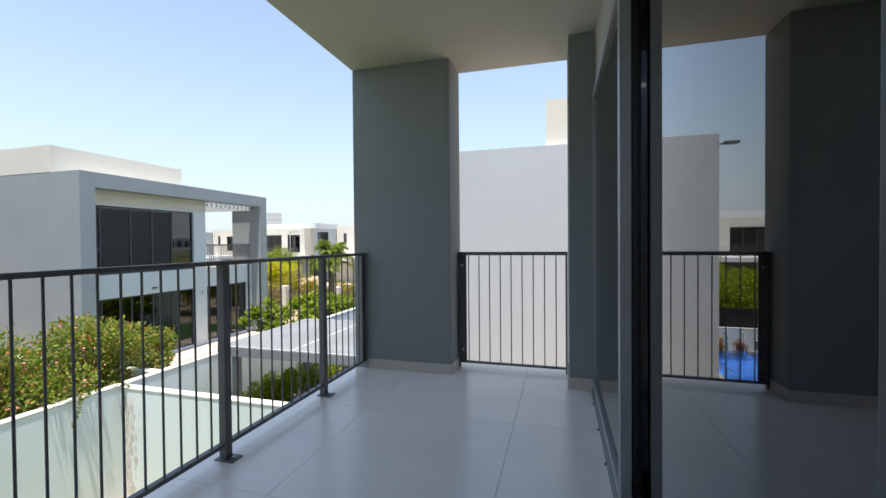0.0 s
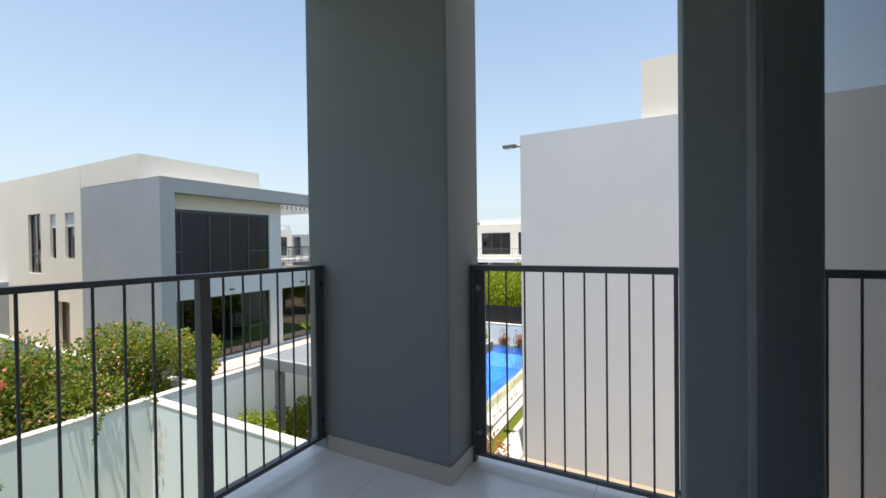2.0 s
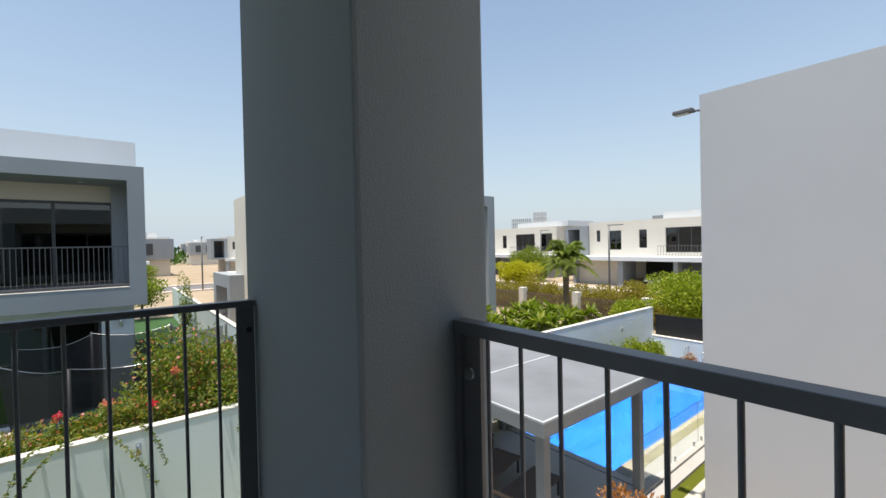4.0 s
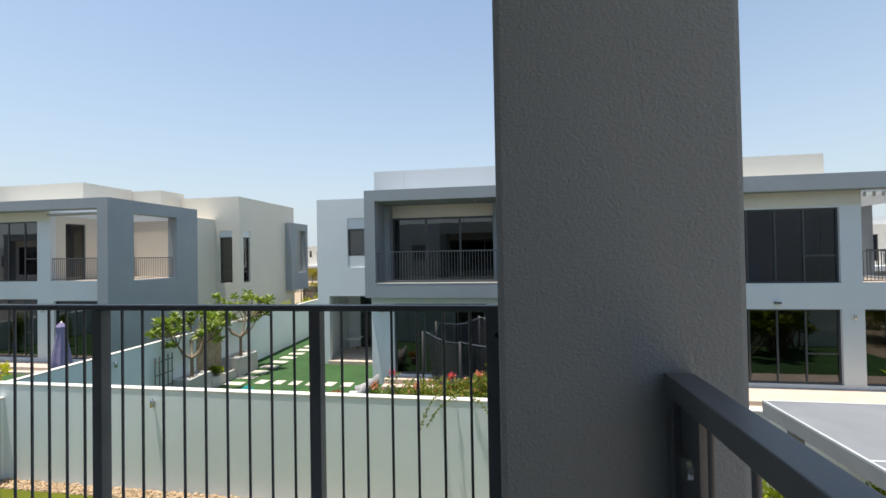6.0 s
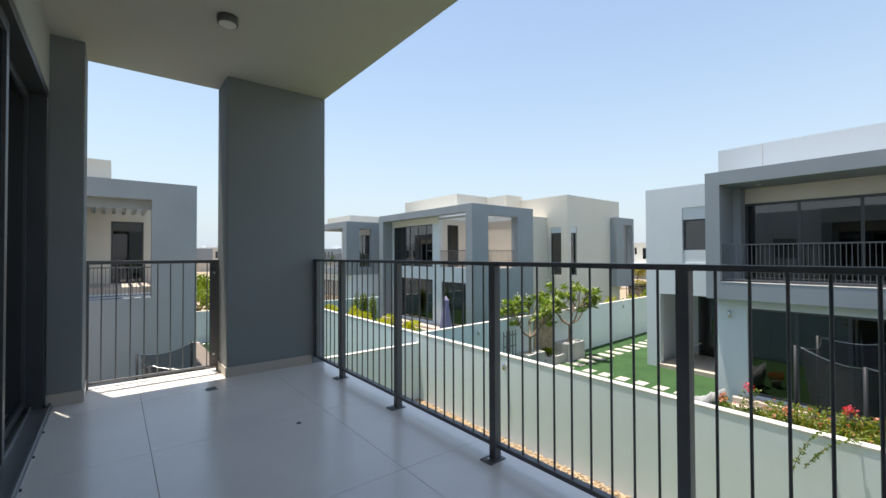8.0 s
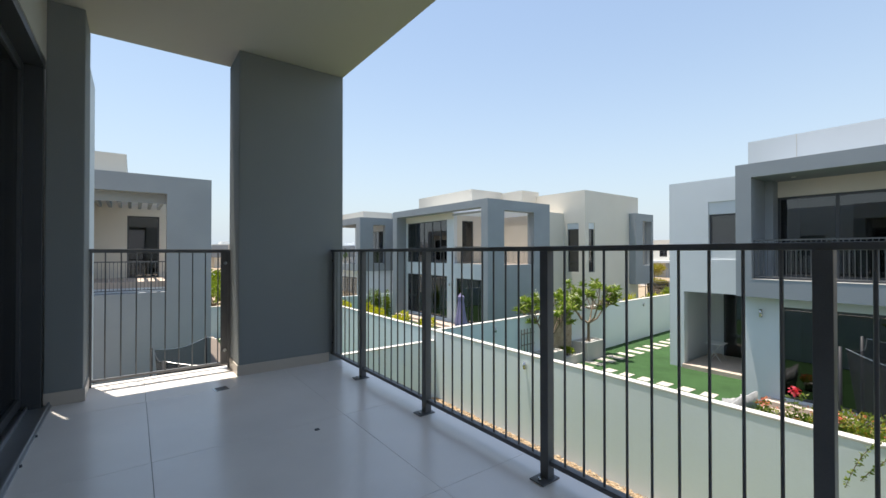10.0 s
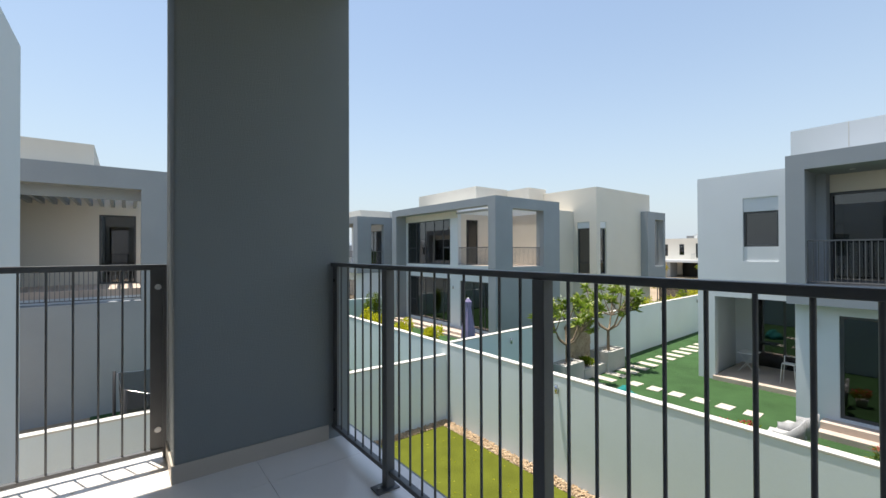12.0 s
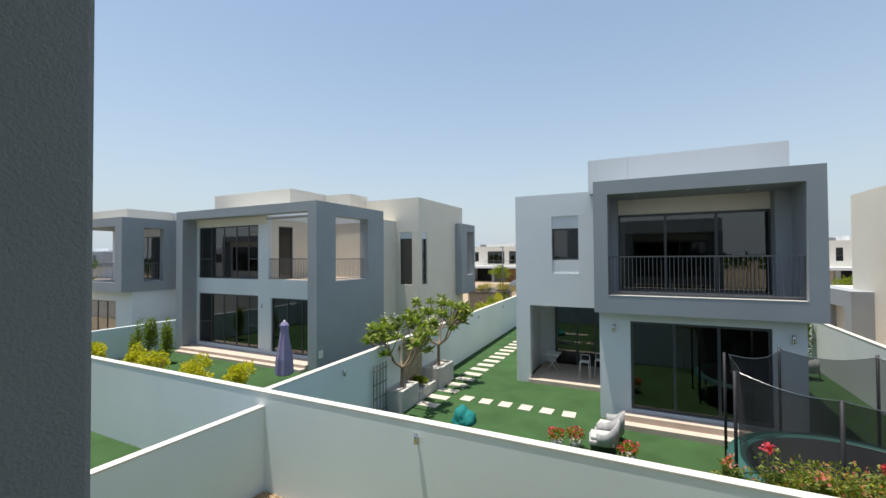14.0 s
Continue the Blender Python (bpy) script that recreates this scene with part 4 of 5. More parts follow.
        part("leaves", leaf_mesh("leaves", np.array(pts), np.array(dirs), 0.07, 0.5, BOUG, rng), BOUG, sp)
        p = rng.normal(size=(40, 3)) * 0.032 + np.array([0, 0, h * 2 + 0.03])
        fm = RED if i % 2 else PINK
        part("flower_cluster", leaf_mesh("flower_cluster", p, rng.normal(size=p.shape), 0.05, 0.8, fm, rng), fm, sp, kind="stuff")


trailing_vines()

# ---- our garden ----
def lawn(name, x0, x1, y0, y1, mat, label):
    bm = bmesh.new()
    bm_box(bm, x0, x1, y0, y1, G + 0.002, G + 0.022)
    return tagged(part(name, bm, mat, kind="structure"), label, "lawn")


def pebbles(x0, x1, y0, y1, n, seed, mat, label, zb=G + 0.02, r=(0.014, 0.032)):
    rng = np.random.default_rng(seed)
    o = np.array([(1, 0, 0), (-1, 0, 0), (0, 1, 0), (0, -1, 0), (0, 0, 1), (0, 0, -1)], float)
    f = np.array([(0, 2, 4), (2, 1, 4), (1, 3, 4), (3, 0, 4), (2, 0, 5), (1, 2, 5), (3, 1, 5), (0, 3, 5)])
    c = np.stack([rng.uniform(x0, x1, n), rng.uniform(y0, y1, n), zb + rng.uniform(0, 0.03, n)], 1)
    R = rng.uniform(*r, (n, 1, 1)) * rng.uniform(0.6, 1.2, (n, 6, 1))
    a = rng.uniform(0, math.tau, n)
    ca, sa = np.cos(a)[:, None], np.sin(a)[:, None]
    v = o[None] * R
    x, y = v[..., 0] * ca - v[..., 1] * sa, v[..., 0] * sa + v[..., 1] * ca
    v = np.stack([x, y, v[..., 2] * 0.6], -1) + c[:, None]
    me = bpy.data.meshes.new("gravel")
    me.from_pydata(v.reshape(-1, 3).tolist(), [], (f[None] + 6 * np.arange(n)[:, None, None]).reshape(-1, 3).tolist())
    me.materials.append(mat)
    return tagged(new("gravel", me), label, "gravel", kind="stuff")


PEB = material("pebble_stone", (0.50, 0.34, 0.19), 0.85, 0.3, var=0.45, scale=3, fine=30, bump=0.2, other=(0.66, 0.50, 0.33), island=True)
PEBW = material("white_pebble", (0.62, 0.60, 0.56), 0.85, 0.3, var=0.2, scale=3, fine=30, island=True)
SLABM = material("cream_paving_stone", (0.52, 0.48, 0.40), 0.85, 0.3, var=0.1, scale=3, fine=40)
CONC = material("planter_render", (0.50, 0.49, 0.46), 0.9, 0.3, var=0.1, scale=2, fine=30, bump=0.3)

lawn("lawn", -6.02, -0.4, -11.42, 1.9, TURFY, "bright yellow-green artificial lawn inside the boundary wall")
pebbles(-6.37, -6.03, -11.74, 2.1, 5200, 1, PEB, "strip of reddish gravel along the boundary wall")
pebbles(-6.0, 1.0, -11.74, -11.44, 2600, 2, PEB, "strip of reddish gravel at the foot of the wall")


def scattered_petals():
    rng = np.random.default_rng(8)
    n = 260
    p = np.stack([rng.uniform(-6.0, -2.0, n), rng.uniform(-11.3, -1, n), np.full(n, G + 0.026)], 1)
    d = rng.normal(size=(n, 3)) * np.array([1, 1, 0.15])
    tagged(part("fallen_petals", leaf_mesh("fallen_petals", p, d, 0.05, 0.7, LEAFY, rng), LEAFY), "dry yellow petals lying on the lawn", "petals", kind="stuff")


scattered_petals()


def garden_wall_lamps():
    for y in (-7.75, -0.22):
        L = thing("wall_lamp", "small steel cylinder lamp fixed to the boundary wall", "lamp", (-6.38, y, -1.74))
        b = bmesh.new()
        bm_rod(b, (0.06, 0, -0.09), (0.06, 0, 0.09), 0.038, n=14)
        part("body", b, STEEL, L)
        box("bracket", (0.0005, 0.03, -0.02, 0.02, -0.02, 0.02), STEEL, L)
    for x in (-2.75, -14.9, -20.0):
        L = thing("wall_lamp", "small steel cylinder lamp fixed to the garden wall", "lamp", splayed(x, 0, -1.78), SPLAY)
        b = bmesh.new()
        bm_rod(b, (0, 0.06, -0.09), (0, 0.06, 0.09), 0.038, n=12)
        part("body", b, STEEL, L)
    for y, z in ((11.2, -2.0), (14.7, -2.0)):
        L = thing("wall_lamp", "small steel cylinder lamp fixed to the pool wall", "lamp", (-6.38, y, z))
        b = bmesh.new()
        bm_rod(b, (0.06, 0, -0.08), (0.06, 0, 0.08), 0.035, n=12)
        part("body", b, STEEL, L)


garden_wall_lamps()


def paint_flakes():
    """Blistered paint on the cross wall by the corner."""
    bm, rnd = bmesh.new(), random.Random(31)
    for _ in range(110):
        x, z, r = -6.3 + abs(rnd.gauss(0, 0.14)), rnd.uniform(G + 0.1, WT - 0.25), rnd.uniform(0.012, 0.06)
        v = [bm.verts.new((x + r * (0.6 + 0.5 * rnd.random()) * math.cos(a), 2.1485 - rnd.uniform(0, 0.003), z + 2.2 * r * (0.6 + 0.5 * rnd.random()) * math.sin(a))) for a in (0, 1.0, 2.1, 3.1, 4.2, 5.2)]
        bm.faces.new(v)
    tagged(part("paint_flakes", bm, PEBW), "peeling whitish paint flakes on the boundary wall", "paint", kind="stuff")


paint_flakes()

# ---- the gardens across the wall ----
lawn("lawn", -36.0, -6.56, -12.75, 2.94, TURF, "deep green artificial lawn of the villa garden")
lawn("lawn", -30.0, -6.56, -33.0, -12.76, TURF, "green artificial lawn round the next villa")
lawn("lawn", -14.0, -6.56, 3.13, 17.0, TURF, "green lawn in front of the long villa")
lawn("lawn", -6.37, 2.0, -27.0, -11.93, TURF, "light green lawn of the neighbouring garden")


def stepping_stones():
    hold = tagged(new("stepping_stones"), "cream square stepping stones laid in the lawn", "stepping stones", kind="structure")
    rnd = random.Random(3)
    def stone(x, y, a, b):
        bm = bmesh.new()
        bm_box(bm, -a / 2, a / 2, -b / 2, b / 2, 0, 0.03, 0.005)
        o = part("stone", bm, SLABM, hold)
        o.matrix_world = pose(x, y, G + 0.018, 0, 0, rnd.uniform(-3, 3))
    for i in range(21):
        stone(-12.75 - 0.84 * i, -10.98, 0.40, 0.80)
    for i in range(6):
        stone(-13.9, -9.95 + 0.73 * i, 0.5, 0.42)
    for i in range(3):
        stone(-11.2, -9.0 + 0.6 * i, 0.6, 0.55)


stepping_stones()


def planters():
    for x0, x1, d, h, lab in ((-6.30, -5.05, 0.66, 0.72, "low rendered planter box holding a frangipani"),
                              (-7.85, -6.31, 0.70, 0.38, "low rendered planter filled with white pebbles"),
                              (-9.30, -7.86, 0.80, 0.80, "rendered planter box holding a second frangipani")):
        p = thing("planter", lab, "planter", SPLAY_AT, SPLAY)
        z, y0, y1 = G + 0.02, 0.012, d
        boxes("wall", [(x0, x1, y0, y0 + 0.09, z, z + h), (x0, x1, y1 - 0.09, y1, z, z + h), (x0, x0 + 0.09, y0 + 0.09, y1 - 0.09, z, z + h),
                       (x1 - 0.09, x1, y0 + 0.09, y1 - 0.09, z, z + h)], CONC, p)
        box("soil", (x0 + 0.09, x1 - 0.09, y0 + 0.09, y1 - 0.09, z, z + h - 0.08), BARK, p)
        stones = pebbles(x0 + 0.1, x1 - 0.1, y0 + 0.1, y1 - 0.1, 350, int(-x0 * 10), PEBW, "white pebbles in the planter", z + h - 0.08, (0.02, 0.045))
        stones.matrix_world = pose(*SPLAY_AT, 0, 0, SPLAY)
    st = thing("stone_cladding", "rough stacked stone panel on the garden wall", "wall panel", SPLAY_AT, SPLAY, kind="structure")
    rnd = random.Random(9)
    z = G + 0.45
    while z < G + 2.0:
        x = -7.80
        hh = rnd.uniform(0.05, 0.09)
        while x < -6.35:
            w = rnd.uniform(0.14, 0.32)
            box("stone", (x, min(x + w - 0.008, -6.33), 0.001, 0.035 + rnd.uniform(0, 0.03), z, z + hh - 0.008), SANDST, st, kind="")
            x += w
        z += hh


planters()
frangipani(splayed(-5.65, 0.34, G + 0.64), 2.35, 1.2, "frangipani tree with pale rosettes of leaves in a planter", 3, 45)
frangipani(splayed(-8.6, 0.42, G + 0.72), 2.75, 1.35, "taller frangipani tree with white flowers in a planter", 8, 45)
shrub(splayed(-7.0, 0.35, G + 0.32), (0.22, 0.22, 0.22), "small leafy plant between the planters", 4, LEAF, 260, 0.12, 4)


def trellis():
    t = thing("trellis", "weathered grey wooden trellis leaning on the garden wall", "trellis", splayed(-4.55, 0.12, G + 0.02), SPLAY)
    for i in range(5):
        box("upright", (-0.4 + i * 0.19, -0.37 + i * 0.19, -0.015, 0.015, 0, 1.75), WOODG, t)
    for i in range(4):
        box("crosspiece", (-0.42, 0.42, 0.016, 0.035, 0.2 + i * 0.45, 0.24 + i * 0.45), WOODG, t)


trellis()


def armchair(at, rz, group):
    c = thing("armchair", "grey woven garden armchair with pale seat cushion", "chair", at, rz, group)
    bm = bmesh.new()
    bm_box(bm, -0.33, 0.33, -0.34, 0.30, 0.28, 0.40, 0.04)
    part("seat", bm, WOVEN, c)
    bm = bmesh.new()
    prev = None
    n = 18
    rings = []
    for i in range(n + 1):
        a = -0.45 + (math.pi + 0.9) * i / n
        hgt = 0.62 + 0.30 * max(0, math.sin(a)) ** 1.5
        x, y = 0.39 * math.cos(a), 0.02 + 0.38 * math.sin(a)
        o = [(x * 1.0, y * 1.0, 0.30), (x * 1.06, y * 1.08, hgt), (x * 0.96, y * 0.98, hgt), (x * 0.9, y * 0.9, 0.30)]
        rings.append([bm.verts.new(q) for q in o])
    for r0, r1 in zip(rings, rings[1:]):
        for k in range(4):
            bm.faces.new((r0[k], r0[(k + 1) % 4], r1[(k + 1) % 4], r1[k])).smooth = True
    bm.faces.new(rings[0])
    bm.faces.new(rings[-1][::-1])
    part("backrest", bm, WOVEN, c)
    for x in (-0.28, 0.28):
        for y in (-0.28, 0.26):
            bm = bmesh.new()
            bm_rod(bm, (x * 1.05, y * 1.05, 0), (x, y, 0.29), 0.014, 0.02, n=8)
            part("leg", bm, BLACK, c)
    bm = bmesh.new()
    bm_box(bm, -0.27, 0.27, -0.30, 0.24, 0.40, 0.49, 0.035)
    part("cushion", bm, CUSH, c)


armchair((-11.6, -5.05, G + 0.022), 6, "armchairs on the lawn")
armchair((-12.4, -4.95, G + 0.022), -8, "armchairs on the lawn")
armchair((-22.3, 2.1, G + 0.022), -60, "armchairs on the lawn")


def flower_pot(at, seed, mat, label):
    t = thing("potted_flowers", label, "plant", at)
    bm = bmesh.new()
    bm_rod(bm, (0, 0, 0), (0, 0, 0.26), 0.12, 0.17, n=16)
    part("pot", bm, CONC, t)
    foliage(t, "leaves", [((0, 0, 0.36), (0.2, 0.2, 0.14))], 260, 0.08, LEAF, seed)
    foliage(t, "blooms", [((0, 0, 0.44), (0.2, 0.2, 0.1))], 80, 0.06, mat, seed + 1, 0.9, inner=0.8)


for i, (x, y) in enumerate(((-11.3, -6.2), (-11.55, -5.75), (-11.2, -4.4))):
    flower_pot((x, y, G + 0.022), 40 + i, RED, "pot of bright red flowers beside the lawn")


def tarp():
    t = thing("covered_bundle", "crumpled teal fabric cover over a low object", "cover", (-11.9, -9.25, G + 0.022))
    bm = bmesh.new()
    bmesh.ops.create_icosphere(bm, subdivisions=4, radius=0.42)
    for v in bm.verts:
        v.co.z = max(0, v.co.z * 1.1 + 0.02)
        k = 1 + 0.28 * noise.noise(v.co * 3.2) + 0.1 * noise.noise(v.co * 9)
        v.co.x *= k * 1.05
        v.co.y *= k * 0.85
        v.co.z *= k
    for f in bm.faces:
        f.smooth = True
    part("cover", bm, TEAL, t)


tarp()


def trampoline(at, R, label, poles=6, top=2.68, turn=0.35):
    t = thing("trampoline", label, "trampoline", at)
    z = 0.88
    bm = bmesh.new()
    bm_rod(bm, (0, 0, z - 0.006), (0, 0, z), R * 0.86, n=48)
    part("jumping_mat", bm, BLACK, t, "black jumping mat")
    bm = bmesh.new()
    n = 64
    ring = [[bm.verts.new((r * math.cos(i * math.tau / n), r * math.sin(i * math.tau / n), zz)) for i in range(n)] for r, zz in ((R * 0.85, z + 0.01), (R * 0.87, z + 0.04), (R * 1.0, z + 0.03), (R * 1.01, z - 0.06))]
    for a, b in zip(ring, ring[1:]):
        for i in range(n):
            bm.faces.new((a[i], a[(i + 1) % n], b[(i + 1) % n], b[i])).smooth = True
    part("edge_pad", bm, PAD, t, "dark green padded edge")
    for i in range(poles):
        a = i * math.tau / poles + turn
        c, s = math.cos(a), math.sin(a)
        bm = bmesh.new()
        bm_rod(bm, (R * 1.06 * c, R * 1.06 * s, 0), (R * 1.06 * c, R * 1.06 * s, top), 0.032, n=10)
        part("pole", bm, BLACK, t)
        bm = bmesh.new()
        bm_rod(bm, (R * 0.97 * c, R * 0.97 * s, 0), (R * 0.97 * c, R * 0.97 * s, z), 0.025, n=8)
        part("leg", bm, STEEL, t)
    net, rope = bmesh.new(), bmesh.new()
    m = 72
    lo, hi = [], []
    for i in range(m):
        a = i * math.tau / m + turn
        f = (i % (m // poles)) / (m // poles)
        sag = 0.13 * 4 * f * (1 - f)
        lo.append(net.verts.new((R * 0.9 * math.cos(a), R * 0.9 * math.sin(a), z + 0.05)))
        hi.append(net.verts.new((R * 1.02 * (1 - 0.12 * 4 * f * (1 - f)) * math.cos(a), R * 1.02 * (1 - 0.12 * 4 * f * (1 - f)) * math.sin(a), top - 0.03 - sag)))
    for i in range(m):
        j = (i + 1) % m
        net.faces.new((lo[i], lo[j], hi[j], hi[i])).smooth = True
        bm_rod(rope, hi[i].co, hi[j].co, 0.007, n=6, caps=False)
    part("net", net, NET, t, "fine black safety net")
    part("top_rope", rope, STEEL, t)




def net_material():
    m = bpy.data.materials.new("black_netting")
    m.use_nodes = True
    n, l = m.node_tree.nodes, m.node_tree.links
    p = n["Principled BSDF"]
    p.inputs["Base Color"].default_value = (0.02, 0.02, 0.022, 1)
    p.inputs["Roughness"].default_value = 0.8
    tr = n.new("ShaderNodeBsdfTransparent")
    mx = n.new("ShaderNodeMixShader")
    mx.inputs[0].default_value = 0.62
    l.new(tr.outputs[0], mx.inputs[1])
    l.new(p.outputs[0], mx.inputs[2])
    l.new(mx.outputs[0], n["Material Output"].inputs[0])
    return m


NET = net_material()
trampoline((-10.57, -0.18, G + 0.022), 2.2, "large round garden trampoline with black safety net", 8, 2.93, 0.35)
trampoline((-0.2, -13.0, G + 0.022), 1.6, "round trampoline with net beside the neighbour's wall", 6, 2.35, 0.63)
trampoline((-31.0, -15.2, G + 0.022), 1.8, "round trampoline with net behind the garden wall")


def parasol():
    u = thing("parasol", "closed lilac garden parasol on a slim pole", "parasol", (-11.9, -17.1, G + 0.022))
    bm = bmesh.new()
    bm_rod(bm, (0, 0, 0), (0, 0, 2.75), 0.022, n=8)
    part("pole", bm, WPAINT, u)
    bm = bmesh.new()
    bm_rod(bm, (0, 0, 0), (0, 0, 0.07), 0.28, n=20)
    part("base", bm, CONC, u)
    bm = bmesh.new()
    n, rings = 24, []
    for z, r in ((0.55, 0.24), (0.6, 0.30), (1.2, 0.27), (1.7, 0.20), (1.75, 0.19), (2.3, 0.13), (2.55, 0.15), (2.7, 0.05)):
        rings.append([bm.verts.new(((r * (1 + 0.22 * (i % 3 == 0))) * math.cos(i * math.tau / n), (r * (1 + 0.22 * (i % 3 == 0))) * math.sin(i * math.tau / n), z)) for i in range(n)])
    for a, b in zip(rings, rings[1:]):
        for i in range(n):
            bm.faces.new((a[i], a[(i + 1) % n], b[(i + 1) % n], b[i]))
    bm.faces.new(rings[-1])
    part("canopy", bm, PURPLE, u)


parasol()
for i, (x, y, r) in enumerate(((-8.2, -14.9, 0.5), (-8.3, -16.9, 0.55), (-8.2, -19.2, 0.55), (-8.4, -20.9, 0.5), (-8.2, -23.2, 0.55))):
    shrub((x, y, G + 1.28), (r * 0.85, r * 0.85, 0.40), "rounded yellow-green garden shrub behind the wall", 60 + i, LEAFY, 1300, 0.10, 8, "shrubs along the wall")
    box("soil_bed", (x - 0.6, x + 0.6, y - 0.6, y + 0.6, G + 0.02, G + 1.21), CONC, kind="structure")
for i, (x, y) in enumerate(((-11.2, -26.2), (-12.3, -25.7), (-12.6, -27.6))):
    shrub((x, y, G), (0.32, 0.32, 1.2), "tall narrow clipped evergreen shrub", 80 + i, LEAF, 2200, 0.09, 14, "evergreens by the far wall")
box("garden_wall", (-30, -6.55, -29.2, -29.0, G, WT - 0.6), YARD, kind="structure")


shrub((-24.4, 2.45, G), (0.45, 0.4, 1.9), "tall loose climber against the garden wall", 92, LEAF, 2200, 0.10, 16)


def folding_table():
    t = thing("folding_table", "white folding table with crossed legs in the porch", "table", (-18.6, -7.75, -3.52), 90)
    box("tabletop", (-0.3, 0.3, -0.42, 0.42, 0.72, 0.745), WPAINT, t, 0.005)
    for y in (-0.3, 0.3):
        for s in (-1, 1):
            bm = bmesh.new()
            bm_rod(bm, (-0.26 * s, y - 0.05 * s, 0), (0.26 * s, y - 0.05 * s, 0.72), 0.012, n=8)
            part("leg", bm, WPAINT, t)
    for x0, y0 in ((-17.8, -6.3), (-18.3, -5.75)):
        c = thing("bar_stool", "white metal stool in the porch", "stool", (x0, y0, -3.52), 0, "stools in the porch")
        box("seat", (-0.18, 0.18, -0.18, 0.18, 0.70, 0.73), WPAINT, c, 0.01)
        for x in (-0.17, 0.17):
            for y in (-0.17, 0.17):
                bm = bmesh.new()
                bm_rod(bm, (x * 1.3, y * 1.3, 0), (x, y, 0.95 if x < 0 else 0.70), 0.012, n=8)
                part("leg", bm, WPAINT, c)
        bm = bmesh.new()
        bm_rod(bm, (-0.17, -0.17, 0.95), (-0.17, 0.17, 0.95), 0.012, n=8)
        part("backrest", bm, WPAINT, c)


folding_table()


# ---- the pool garden ----
WATER = glass("pool_water", (0.75, 0.93, 1.0), 1.33)
WATER.node_tree.nodes["Principled BSDF"].inputs["Roughness"].default_value = 0.02
_n, _l = WATER.node_tree.nodes, WATER.node_tree.links
_w, _b = _n.new("ShaderNodeTexNoise"), _n.new("ShaderNodeBump")
_w.inputs["Scale"].default_value, _b.inputs["Strength"].default_value, _b.inputs["Distance"].default_value = 3.5, 0.25, 0.03
_l.new(_w.outputs["Fac"], _b.inputs["Height"])
_l.new(_b.outputs[0], _n["Principled BSDF"].inputs["Normal"])
POOL = material("blue_pool_mosaic", (0.0, 0.085, 0.40), 0.5, 0.4, var=0.10, scale=1.2, fine=25, bump=0.05, other=(0.004, 0.12, 0.48))
ROOFC = material("grey_canopy_sheet", (0.175, 0.185, 0.198), 0.7, 0.3, var=0.25, scale=1.2, fine=90, bump=0.2)
TRIMC = material("pale_grey_trim", (0.40, 0.42, 0.43), 0.6, 0.3, var=0.15, scale=3, fine=60)
DECK = material("pale_pool_paving", (0.40, 0.385, 0.36), 0.8, 0.3, var=0.08, scale=1.5, fine=40)


